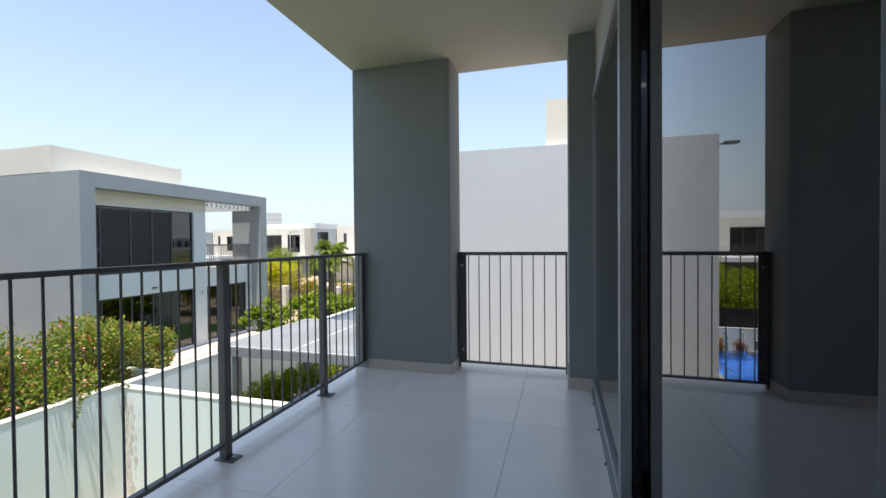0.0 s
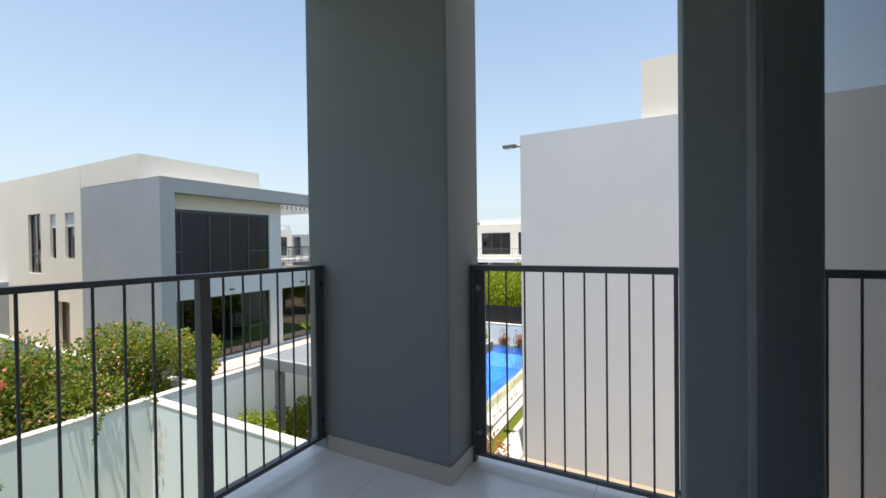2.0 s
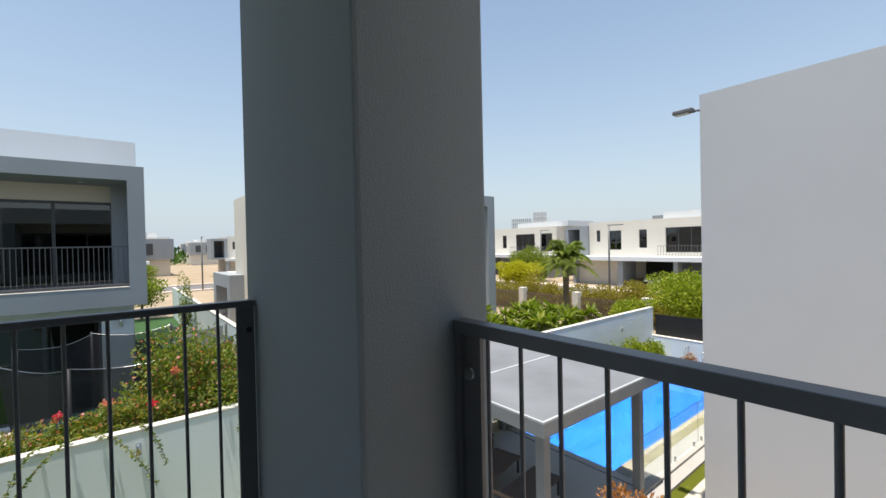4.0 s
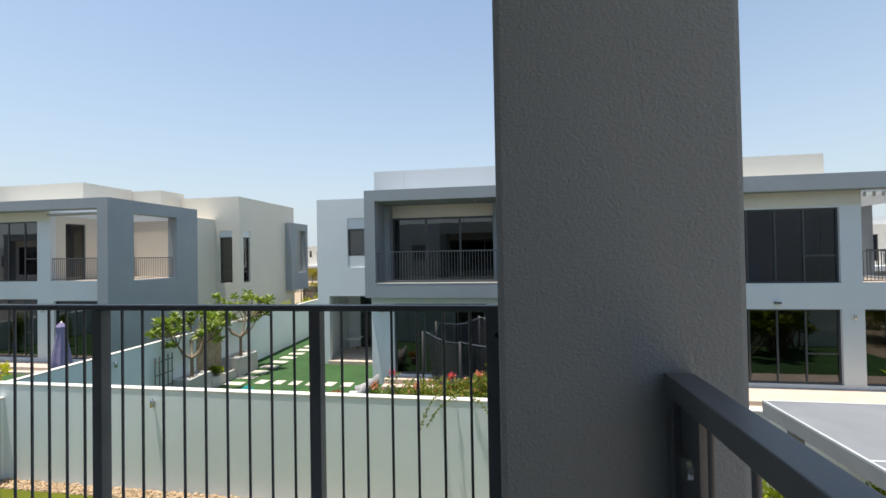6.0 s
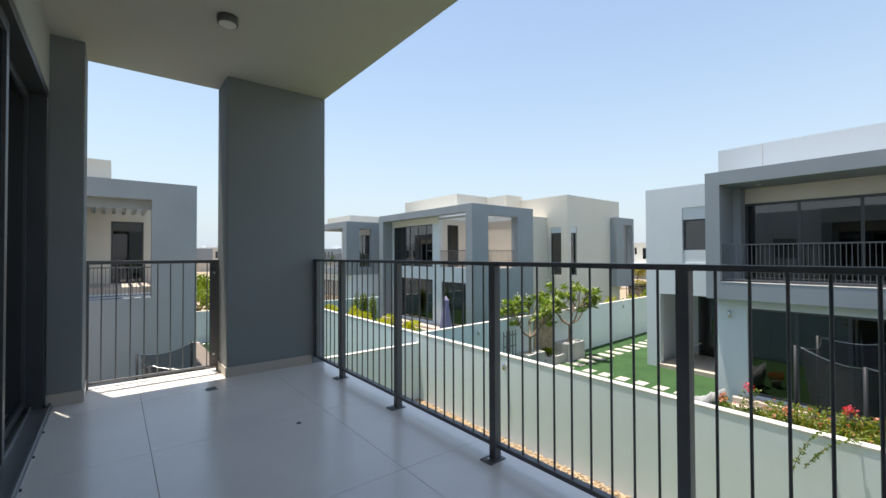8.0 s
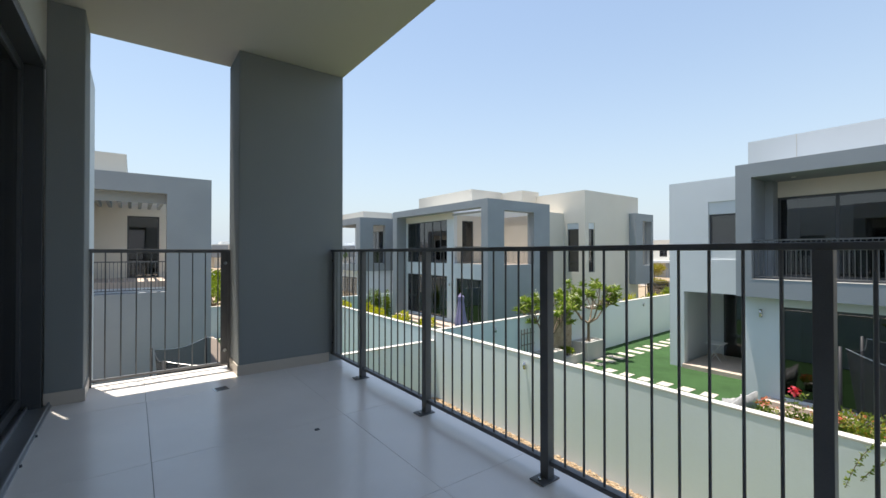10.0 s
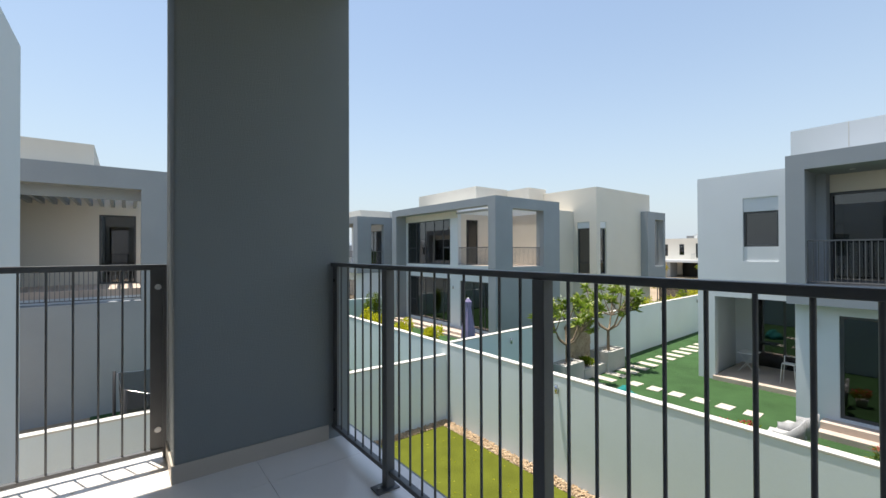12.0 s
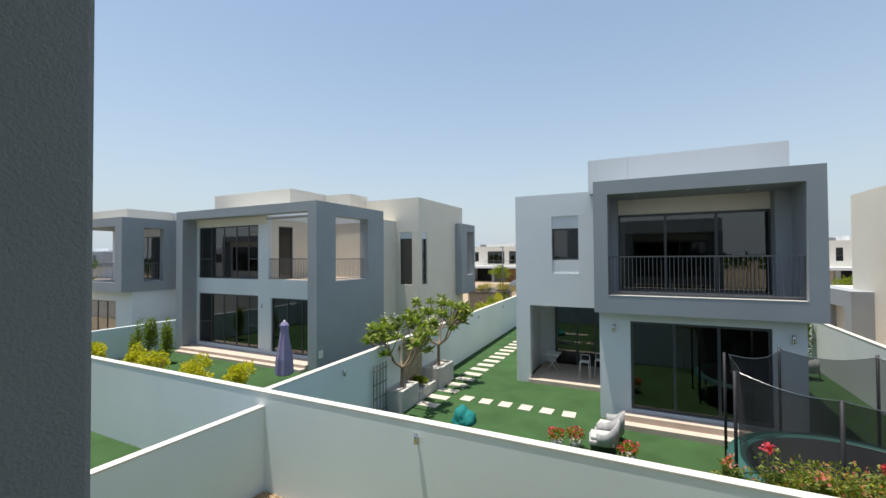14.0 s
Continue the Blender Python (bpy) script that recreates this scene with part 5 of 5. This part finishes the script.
def pool_garden():
    x0, x1, y0, y1 = -5.5, -2.55, 7.9, 17.1
    z = G + 0.12
    bm = bmesh.new()
    for d in ((-6.37, x0, 2.33, 17.19), (x1, -2.10, 2.33, 17.19), (x0, x1, 2.33, y0), (x0, x1, y1, 17.19)):
        bm_box(bm, d[0], d[1], d[2], d[3], G + 0.002, z)
    tagged(part("pool_deck", bm, DECK, kind="structure"), "pale stone paving round the swimming pool", "paving")
    basin = tagged(new("swimming_pool"), "bright blue rectangular swimming pool full of clear water", "swimming pool", kind="structure")
    boxes("basin", [(x0, x1, y0, y1, G - 1.3, G - 1.2), (x0 - 0.1, x0, y0, y1, G - 1.2, G), (x1, x1 + 0.1, y0, y1, G - 1.2, G),
                    (x0, x1, y0 - 0.1, y0, G - 1.2, G), (x0, x1, y1, y1 + 0.1, G - 1.2, G)], POOL, basin)
    w = box("water", (x0 + 0.001, x1 - 0.001, y0 + 0.001, y1 - 0.001, G - 1.19, z - 0.09), WATER, basin)
    w.visible_shadow = False
    box("paving_strip", (-1.59, -0.96, 2.33, 17.19, G + 0.002, G + 0.05), SLABM, kind="structure")
    lawn("lawn", -1.84, -1.60, 2.33, 17.19, TURFY, "narrow strip of bright artificial grass between pavings")
    box("paving_strip", (-2.09, -1.85, 2.33, 17.19, G + 0.002, G + 0.07), DECK, kind="structure")
    g = thing("glass_fence", "frameless glass pool fence beside the water", "fence", (-2.22, 0, G + 0.12))
    box("overflow_slot", (x0 - 0.3, x1 + 0.2, y0 - 0.24, y0 - 0.20, z, z + 0.004), FRAME, kind="structure")
    for i in range(6):
        p = box("panel", (-0.006, 0.006, 7.6 + i * 1.5, 9.08 + i * 1.5, 0.03, 1.0), CLEAR, g)
        p.visible_shadow = False
        for y in (7.8, 8.85):
            box("clamp", (-0.025, 0.025, y + i * 1.5 - 0.03, y + i * 1.5 + 0.03, 0, 0.09), STEEL, g)
    l = thing("pool_ladder", "pair of curved stainless steel pool handrails", "handrail", (-4.6, 17.05, G + 0.12))
    for x in (-0.32, 0.32):
        bm = bmesh.new()
        pts = [(x, 0.25, 0)] + [(x, 0.25 - 0.27 * (1 - math.cos(a)) , 0.55 + 0.22 * math.sin(a)) for a in [i * math.pi / 8 for i in range(9)]] + [(x, -0.30, -0.3)]
        for a, b in zip(pts, pts[1:]):
            bm_rod(bm, a, b, 0.022, n=8)
        part("handrail", bm, STEEL, l)
    # canopy
    c = thing("canopy", "flat grey-roofed garden canopy on square posts with pale edging", "canopy", (0, 0, 0))
    cx0, cx1, cy0, cy1, cz = -6.15, -1.92, 4.30, 8.02, -1.18
    box("roof_sheet", (cx0 + 0.04, cx1 - 0.04, cy0 + 0.04, cy1 - 0.04, cz - 0.03, cz - 0.008), ROOFC, c)
    boxes("edge_beam", [(cx0, cx1, cy0, cy0 + 0.10, cz - 0.24, cz - 0.031), (cx0, cx1, cy1 - 0.10, cy1, cz - 0.24, cz - 0.031),
                        (cx0, cx0 + 0.10, cy0 + 0.10, cy1 - 0.10, cz - 0.24, cz - 0.031), (cx1 - 0.10, cx1, cy0 + 0.10, cy1 - 0.10, cz - 0.24, cz - 0.031)], METALC, c)
    boxes("trim", [(cx0, cx1, cy0, cy0 + 0.04, cz - 0.03, cz), (cx0, cx1, cy1 - 0.04, cy1, cz - 0.03, cz), (cx0, cx0 + 0.04, cy0 + 0.04, cy1 - 0.04, cz - 0.03, cz),
                   (cx1 - 0.04, cx1, cy0 + 0.04, cy1 - 0.04, cz - 0.03, cz), (-4.08, -4.03, cy0 + 0.04, cy1 - 0.04, cz - 0.008, cz)], TRIMC, c)
    for x, y in ((cx0 + 0.25, cy0 + 0.35), (cx1 - 0.3, cy0 + 0.35), (cx0 + 0.25, cy1 - 0.4), (cx1 - 0.3, cy1 - 0.4)):
        box("post", (x - 0.08, x + 0.08, y - 0.08, y + 0.08, G + 0.12, cz - 0.24), METALC, c, 0.004)
    for x, y, rz in ((-5.35, 5.9, 18), (-4.35, 5.6, 12), (-3.35, 5.6, 8)):
        s = thing("sun_lounger", "brown mesh sun lounger with a raised back on dark legs", "sun lounger", (x, y, G + 0.12), rz, "loungers under the canopy")
        box("seat", (-0.32, 0.32, -0.55, 0.75, 0.30, 0.33), LOUNGE, s, 0.01)
        bm = bmesh.new()
        v = bm_box(bm, -0.32, 0.32, -0.62, 0.0, -0.015, 0.015, 0.01)
        b = part("backrest", bm, LOUNGE, s)
        b.location, b.rotation_euler = (0, -0.55, 0.32), (radians(-42), 0, 0)
        for lx in (-0.29, 0.29):
            for ly in (-0.5, 0.65):
                box("leg", (lx - 0.02, lx + 0.02, ly - 0.02, ly + 0.02, 0, 0.30), FRAME, s)
    for i, (x, y, r, hh) in enumerate(((-6.0, 9.0, 0.38, 0.55), (-5.95, 10.0, 0.4, 0.6), (-6.0, 11.0, 0.38, 0.6), (-6.0, 12.0, 0.4, 0.6), (-5.95, 13.0, 0.4, 0.62), (-5.95, 14.0, 0.42, 0.62), (-5.9, 15.0, 0.42, 0.6), (-5.8, 16.0, 0.5, 0.55),
                                       (-5.9, 3.1, 0.5, 0.75), (-5.0, 2.9, 0.5, 0.65), (-4.1, 2.85, 0.5, 0.5), (-6.0, 4.2, 0.4, 0.7),
                                       (-6.0, 5.2, 0.38, 0.6), (-5.98, 6.1, 0.38, 0.62), (-6.0, 7.0, 0.38, 0.6), (-6.0, 8.0, 0.38, 0.58))):
        shrub((x, y, G + 0.1), (r, 0.6, hh), "dense round green hedge shrub beside the pool wall", 100 + i, LEAFG, 3600, 0.075, 12, "hedge along the pool wall")
    for i in range(5):
        shrub((-4.9 + i * 0.75, 17.5 - 0.42, G + 0.1), (0.3, 0.14, 0.28), "low reddish plants in the bed behind the pool", 130 + i, LEAFO, 420, 0.07, 5, "plants behind the pool")
    shrub((-1.3, 5.7, G + 0.04), (0.62, 0.5, 0.62), "dry orange-leaved shrub beside the white wall", 140, LEAFO, 1500, 0.085, 12)


pool_garden()
broad_tree((-4.9, 20.4, G), 4.2, (3.0, 2.2, 1.7), "wide bright green garden tree behind the pool wall", 150, LEAFG, 26000, 0.13, 30)
broad_tree((-9.2, 21.2, G), 2.1, (1.4, 1.0, 0.8), "bright green shrub-like tree beside the road fence", 152, LEAFG, 9000, 0.12, 18)
box("screen", (-6.3, -0.9, 17.45, 17.49, -2.62, -1.75), BLACK, kind="structure")


def long_leaf_clump(at, label, seed, n_tips, size, spread, h, mat):
    t = thing("shrub", label, "shrub", at)
    rnd = random.Random(seed)
    tips = [(rnd.uniform(-spread, spread), rnd.uniform(-spread, spread), h * rnd.uniform(0.45, 1)) for _ in range(n_tips)]
    rosettes(t, tips, 34, size, mat, seed, 0.3)
    bm = bmesh.new()
    for p in tips:
        branch_path(bm, [(p[0] * 0.3, p[1] * 0.3, 0), (p[0] * 0.8, p[1] * 0.8, p[2] * 0.6), p], 0.035, 0.02, 6)
    part("stem", bm, BARK, t)


long_leaf_clump((-8.6, 10.8, G), "dense clump of long-leaved tropical garden plants", 160, 40, 0.40, 1.5, 2.75, LEAF)
long_leaf_clump((-8.3, 12.9, G), "tropical clump with long pale pointed leaves", 161, 32, 0.42, 1.2, 2.5, LEAF)
long_leaf_clump((-7.6, 14.2, G), "low spiky-leaved garden plant by the wall", 162, 7, 0.42, 0.4, 2.0, LEAF)
palm((-11.8, 19.0, G), 3.7, "young date palm with arching pale green fronds", 170, 34, 1.75)


# ---- the road and what lies beyond ----
def roads():
    for name, d in (("road", (-140, 60, 30.5, 38.5)), ("road", (-66, -58, -140, 30.4))):
        bm = bmesh.new()
        bm_box(bm, *d, G + 0.001, G + 0.02)
        part(name, bm, ASPH, kind="structure")
    for d in ((-57.9, 60, 29.0, 30.5), (-140, 60, 38.5, 41.0), (-58, -56.5, -140, 28.9), (-67.5, -66, -140, 29.0)):
        box("pavement", (*d, G + 0.001, G + 0.14), PAVE, kind="structure")
    f = thing("road_fence", "brown slatted metal road fence between pale square pillars", "fence", (0, 22.4, G))
    for i in range(11):
        x = -31.0 + i * 4.4
        if x > -7:
            continue
        box("pillar", (x - 0.22, x + 0.22, -0.22, 0.22, 0, 1.9), COPE, f, 0.01)
    for x in np.arange(-31.0, -8.9, 0.14):
        if abs(((x + 31.0) % 4.4)) < 0.25 or abs(((x + 31.0) % 4.4) - 4.4) < 0.25:
            continue
        box("slat", (x - 0.022, x + 0.022, -0.02, 0.02, 0.15, 1.65), FENCEM, f)
    for z in (0.3, 1.45):
        box("fence_rail", (-31.0, -8.9, 0.021, 0.05, z, z + 0.05), FENCEM, f)
    for i in range(22):
        x = -34 + i * 1.45
        shrub((x, 24.6 + 0.5 * math.sin(i * 2.1), G), (1.1, 1.5, 1.05 + 0.14 * math.sin(i * 1.3)), "dry yellow-green clipped roadside hedge", 200 + i, HEDGE, 4500, 0.15, 14, "hedge along the road", "hedge", stems=False)
    for i in range(18):
        y = -52 + i * 3.0
        shrub((-55.0, y, G), (1.0, 1.8, 0.8), "dry ochre roadside hedge", 240 + i, HEDGE, 1500, 0.16, 10, "hedge along the far road", "hedge", stems=False)
    for x, y, h in ((-17.2, 33.0, 6.4), (-33.1, 44.0, 6.6), (-56.8, -22.5, 6.6), (-56.8, 8.0, 6.6)):
        lp = thing("street_lamp", "slim dark street lamp with a short flat arm", "street lamp", (x, y, G))
        bm = bmesh.new()
        bm_rod(bm, (0, 0, 0), (0, 0, h), 0.10, 0.07, n=10)
        part("pole", bm, METAL, lp)
        box("lamp_arm", (-0.1, 1.3, -0.05, 0.05, h, h + 0.07), METAL, lp)


roads()


def far_villa(x0, y0, rz, label, w=17.0, flip_it=False):
    """A villa seen across a road: cream blocks, a grey framed corner, windows, garage and open carport."""
    h = thing("house", label, "house", (x0, y0, G), rz)
    bm = bmesh.new()
    slab(bm, "y", 0, w, 3.3, 7.4, 0, 0.3, [(2.7, 4.2, 4.0, 6.3), (6.3, 7.2, 4.2, 6.3), (9.2, 13.0, 3.7, 6.4), (14.0, 16.2, 3.7, 6.4), (1.0, 1.5, 5.0, 6.4)])
    part("wall", bm, CREAM, h)
    boxes("wall", [(0, 0.3, 0.3, 8.7, 3.3, 7.4), (w - 0.3, w, 0.3, 8.7, 3.3, 7.4), (0, w, 8.7, 9, 0, 7.4)], CREAM, h)
    box("roof", (0.3, w - 0.3, 0.3, 8.7, 7.0, 7.2), CREAM, h)
    for a0, a1, z0, z1, mm in ((2.7, 4.2, 4.0, 6.3, (3.45,)), (6.3, 7.2, 4.2, 6.3, ()), (9.2, 13.0, 3.7, 6.4, (10.5, 11.75)), (14.0, 16.2, 3.7, 6.4, (15.1,)), (1.0, 1.5, 5.0, 6.4, ())):
        window(h, "y", a0, a1, z0, z1, 0.14, mm, [(a0 + 0.06, a1 - 0.06, z0 + 0.9)] if a1 - a0 < 2 else [], 0.08)
    # shade of the upstairs rooms, coloured into an added back sheet
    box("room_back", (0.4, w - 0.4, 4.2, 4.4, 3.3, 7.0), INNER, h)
    boxes("grey_frame", [(-2.8, -2.3, -1.2, 3, 3.2, 7.0), (-0.6, -0.1, -1.2, 3, 3.2, 7.0), (-2.3, -0.6, -1.2, 3, 6.6, 7.0), (-2.3, -0.6, -1.2, 3, 3.2, 3.5)], GREYH, h)
    # depth shade of the open frame, painted as a dark back
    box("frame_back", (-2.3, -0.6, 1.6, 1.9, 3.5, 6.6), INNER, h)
    box("roof_storey", (8.4, w + 1.0, 1.4, 8, 7.4, 8.2), WHITE, h)
    railing(h, "y", 8.8, 16.6, 3.35, -1.0, 1.1, 0.3, 0.015)
    box("canopy_slab", (-0.5, w + 1, -3.4, 0, 2.85, 3.3), WHITE, h)
    for a, b in ((5.3, 5.9), (11.2, 11.6), (-0.4, -0.1), (w + 0.4, w + 0.8)):
        box("carport_pier", (a, b, -3.0, 0, 0, 2.85), GREYH, h)
    box("garage_door", (-0.1, 5.3, -2.2, -2.1, 0, 2.85), SLABM, h)
    box("carport_wall", (5.9, 11.2, 2.4, 2.7, 0, 2.85), BLACK, h)
    boxes("carport_side", [(11.6, 13.2, 0.1, 0.4, 0, 2.85)], GREYH, h)
    box("timber_door", (13.2, 16.0, 0.35, 0.45, 0, 2.7), TIMBER, h)
    box("roof_plant", (6.0, 7.6, 4, 5.5, 7.4, 8.0), METALC, h)
    return h




def car(at, rz, mat, label):
    c = thing("car", label, "car", at, rz)
    bm = bmesh.new()
    prof = [(-2.3, 0.35), (-2.35, 0.8), (-2.2, 1.05), (-1.9, 1.12), (-1.5, 1.7), (-0.3, 1.78), (0.7, 1.72), (1.3, 1.15), (2.15, 1.0), (2.35, 0.7), (2.3, 0.35)]
    ls = [[bm.verts.new((x, y * (0.86 if z > 1.2 else 1.0), z)) for x, z in prof] for y in (-0.95, 0.95)]
    for i in range(len(prof)):
        j = (i + 1) % len(prof)
        bm.faces.new((ls[0][i], ls[0][j], ls[1][j], ls[1][i])).smooth = False
    bm.faces.new(ls[0])
    bm.faces.new(ls[1][::-1])
    part("body", bm, mat, c)
    for x in (-1.45, 1.45):
        for y in (-0.97, 0.75):
            b = bmesh.new()
            bm_rod(b, (x, y, 0.36), (x, y + 0.22, 0.36), 0.36, n=20)
            w = part("wheel", b, BLACK, c)
            b = bmesh.new()
            bm_rod(b, (x, y - 0.01, 0.36), (x, y + 0.23, 0.36), 0.2, n=12)
            part("rim", b, STEEL, w)
    for y in (-0.75, 0.5):
        box("headlight", (2.27, 2.37, y, y + 0.25, 0.78, 0.92), LENS, c, 0.01)
    box("grille", (2.33, 2.39, -0.4, 0.4, 0.55, 0.85), STEEL, c, 0.01)
    box("windscreen", (0.72, 1.26, -0.78, 0.78, 1.40, 1.46), BLACK, c)


CARP = material("black_car_paint", (0.02, 0.022, 0.03), 0.2, 0.6, 0.3, var=0.1, scale=1, fine=100, bump=0)
CARB = material("blue_car_paint", (0.02, 0.05, 0.18), 0.2, 0.6, 0.3, var=0.1, scale=1, fine=100, bump=0)
SILV = material("silver_car_paint", (0.35, 0.36, 0.37), 0.25, 0.6, 0.6, var=0.05, scale=1, fine=100, bump=0)
far_villa(-27.5, 46.5, 0, "white and cream villa with garage and carport beyond the road")
far_villa(-52.0, 50.0, 0, "cream villa further along beyond the road")
far_villa(-3.0, 47.0, 0, "pale villa with upstairs windows beyond the pool and road")
far_villa(-84.0, -14.0, 90, "cream villa on the far side of the cross road")
far_villa(-84.0, 16.0, 90, "cream villa on the far side of the cross road")
far_villa(-84.0, -44.0, 90, "cream villa on the far side of the cross road")
far_villa(-34.0, 74.0, 0, "pale villa in the row behind the road")
far_villa(-70.0, 66.0, 0, "pale villa in the row behind the road")
far_villa(-46.0, 24.0, 90, "cream villa beyond the corner of the gardens")
car((-18.0, 44.9, G + 0.02), -90, CARP, "large black car parked nose out under a carport")
car((-12.8, 43.6, G + 0.02), -90, CARB, "blue car parked beside the carport")
car((-60.0, -21.0, G + 0.02), -90, SILV, "silver car parked along the far road")
broad_tree((-24.4, 29.4, G), 3.6, (2.2, 2.0, 1.3), "bright yellow-green roadside tree with a rounded crown", 300, LEAFY, 15000, 0.15, 22)
broad_tree((-34.0, 42.5, G), 4.3, (2.8, 2.4, 1.7), "dense mid-green tree in front of the far villas", 302, LEAF, 11000, 0.2, 20)
broad_tree((-9.5, 43.0, G), 3.2, (1.6, 1.2, 1.3), "thin ochre-leaved ornamental tree beside the carport", 304, LEAFY, 900, 0.2, 10)
for i, (x, y, hh) in enumerate(((-58.0, 40.5, 4.5), (-72.0, -28.0, 3.4), (-70.0, -18.0, 2.6), (-71.0, -36.0, 3.0), (-70.5, 3.0, 3.2), (-52.0, 14.0, 3.5), (2.0, -42.0, 4.0), (-3.0, -36.0, 3.6), (-2.5, -30.5, 3.2), (-48.0, -30.0, 3.0), (-36.0, 1.0, 3.0))):
    broad_tree((x, y, G), hh, (1.9, 1.9, hh * 0.33), "green tree among the distant villas", 310 + 2 * i, LEAF if i % 3 else HEDGE, 2600, 0.2, 12)
for i in range(7):
    shrub((-22.5 - i * 1.6, -13.75, G + 0.9), (0.8, 0.5, 0.75), "green leafy shrubs behind the garden wall", 350 + i, LEAF if i % 2 else LEAFY, 900, 0.11, 8, "shrubs behind the garden wall")
    box("soil_bed", (-23.3 - i * 1.6, -21.7 - i * 1.6 - 0.01, -14.2, -13.2, G, G + 0.91), CONC, kind="structure")


def towers():
    for x, y, w, top, label in ((-480, 560, 34, 46, "pale high-rise block with vertical fins on the horizon"), (-452, 575, 22, 56, "slender glass tower on the horizon"), (-600, 520, 22, 30, "low grey tower on the horizon")):
        t = thing("tower", label, "tower", (x, y, G), 40)
        box("core", (-w / 2, w / 2, -8, 8, 0, top), TOWERM, t)
        for k in range(10):
            a = -w / 2 + w * (k + 0.5) / 10
            box("fin", (a - 0.5, a + 0.5, -9.2, -8.01, 0, top + 2), WHITE, t)
        for k in range(6):
            box("storey_band", (-w / 2 - 0.3, w / 2 + 0.3, -8.6, -8.02, top * (k + 1) / 7, top * (k + 1) / 7 + 1.0), WHITE, t)


towers()


def distance():
    """The low line of trees and roofs that closes the horizon."""
    rng = np.random.default_rng(77)
    bl = []
    for i in range(240):
        a = rng.uniform(0, math.tau)
        r = rng.uniform(150, 240)
        bl.append(((r * math.cos(a), r * math.sin(a), 0.5), (9, 9, rng.uniform(2.0, 4.5))))
    p, u = blob_points(bl, 26000, rng, 0.7)
    me = leaf_mesh("far_trees", p + np.array([0, 0, G]), u + np.array([0, 0, 0.4]), 2.2, 0.7, LEAFD, rng)
    tagged(new("far_trees", me), "distant line of hazy green trees on the horizon", "trees", kind="stuff")
    rnd = random.Random(12)
    k = 0
    while k < 46:
        a, r = rnd.uniform(0.6, 5.6), rnd.uniform(100, 200)
        x, y = r * math.cos(a), r * math.sin(a)
        if -100 < x < 20 and -60 < y < 90:
            continue
        k += 1
        h = thing("house", "distant pale two-storey villa with dark windows", "house", (x, y, G), 0, "distant villas")
        w, d = rnd.uniform(12, 18), rnd.uniform(9, 12)
        box("wall", (-w / 2, w / 2, -d / 2, d / 2, 0, 7.6), CREAM if k % 2 else WHITE, h)
        box("roof_storey", (-w / 4, w / 3, -d / 3, d / 3, 7.6, 8.5), WHITE, h)
        box("grey_frame", (w / 2 - 4, w / 2 + 0.6, -d / 2 - 0.6, d / 2 + 0.6, 3.3, 7.3), GREYH, h)
        for sx in (-1, 1):
            for q in range(3):
                box("window", (-w / 2 + 1 + q * 3.2, -w / 2 + 2.8 + q * 3.2, sx * d / 2 - 0.03, sx * d / 2 + 0.03, 4.2, 6.4), FRAME, h)
                box("window", (*sorted((sx * (w / 2 + 0.62), sx * (w / 2 + 0.56))), -d / 2 + 1 + q * 3, -d / 2 + 2.6 + q * 3, 4.2, 6.4), FRAME, h)


distance()
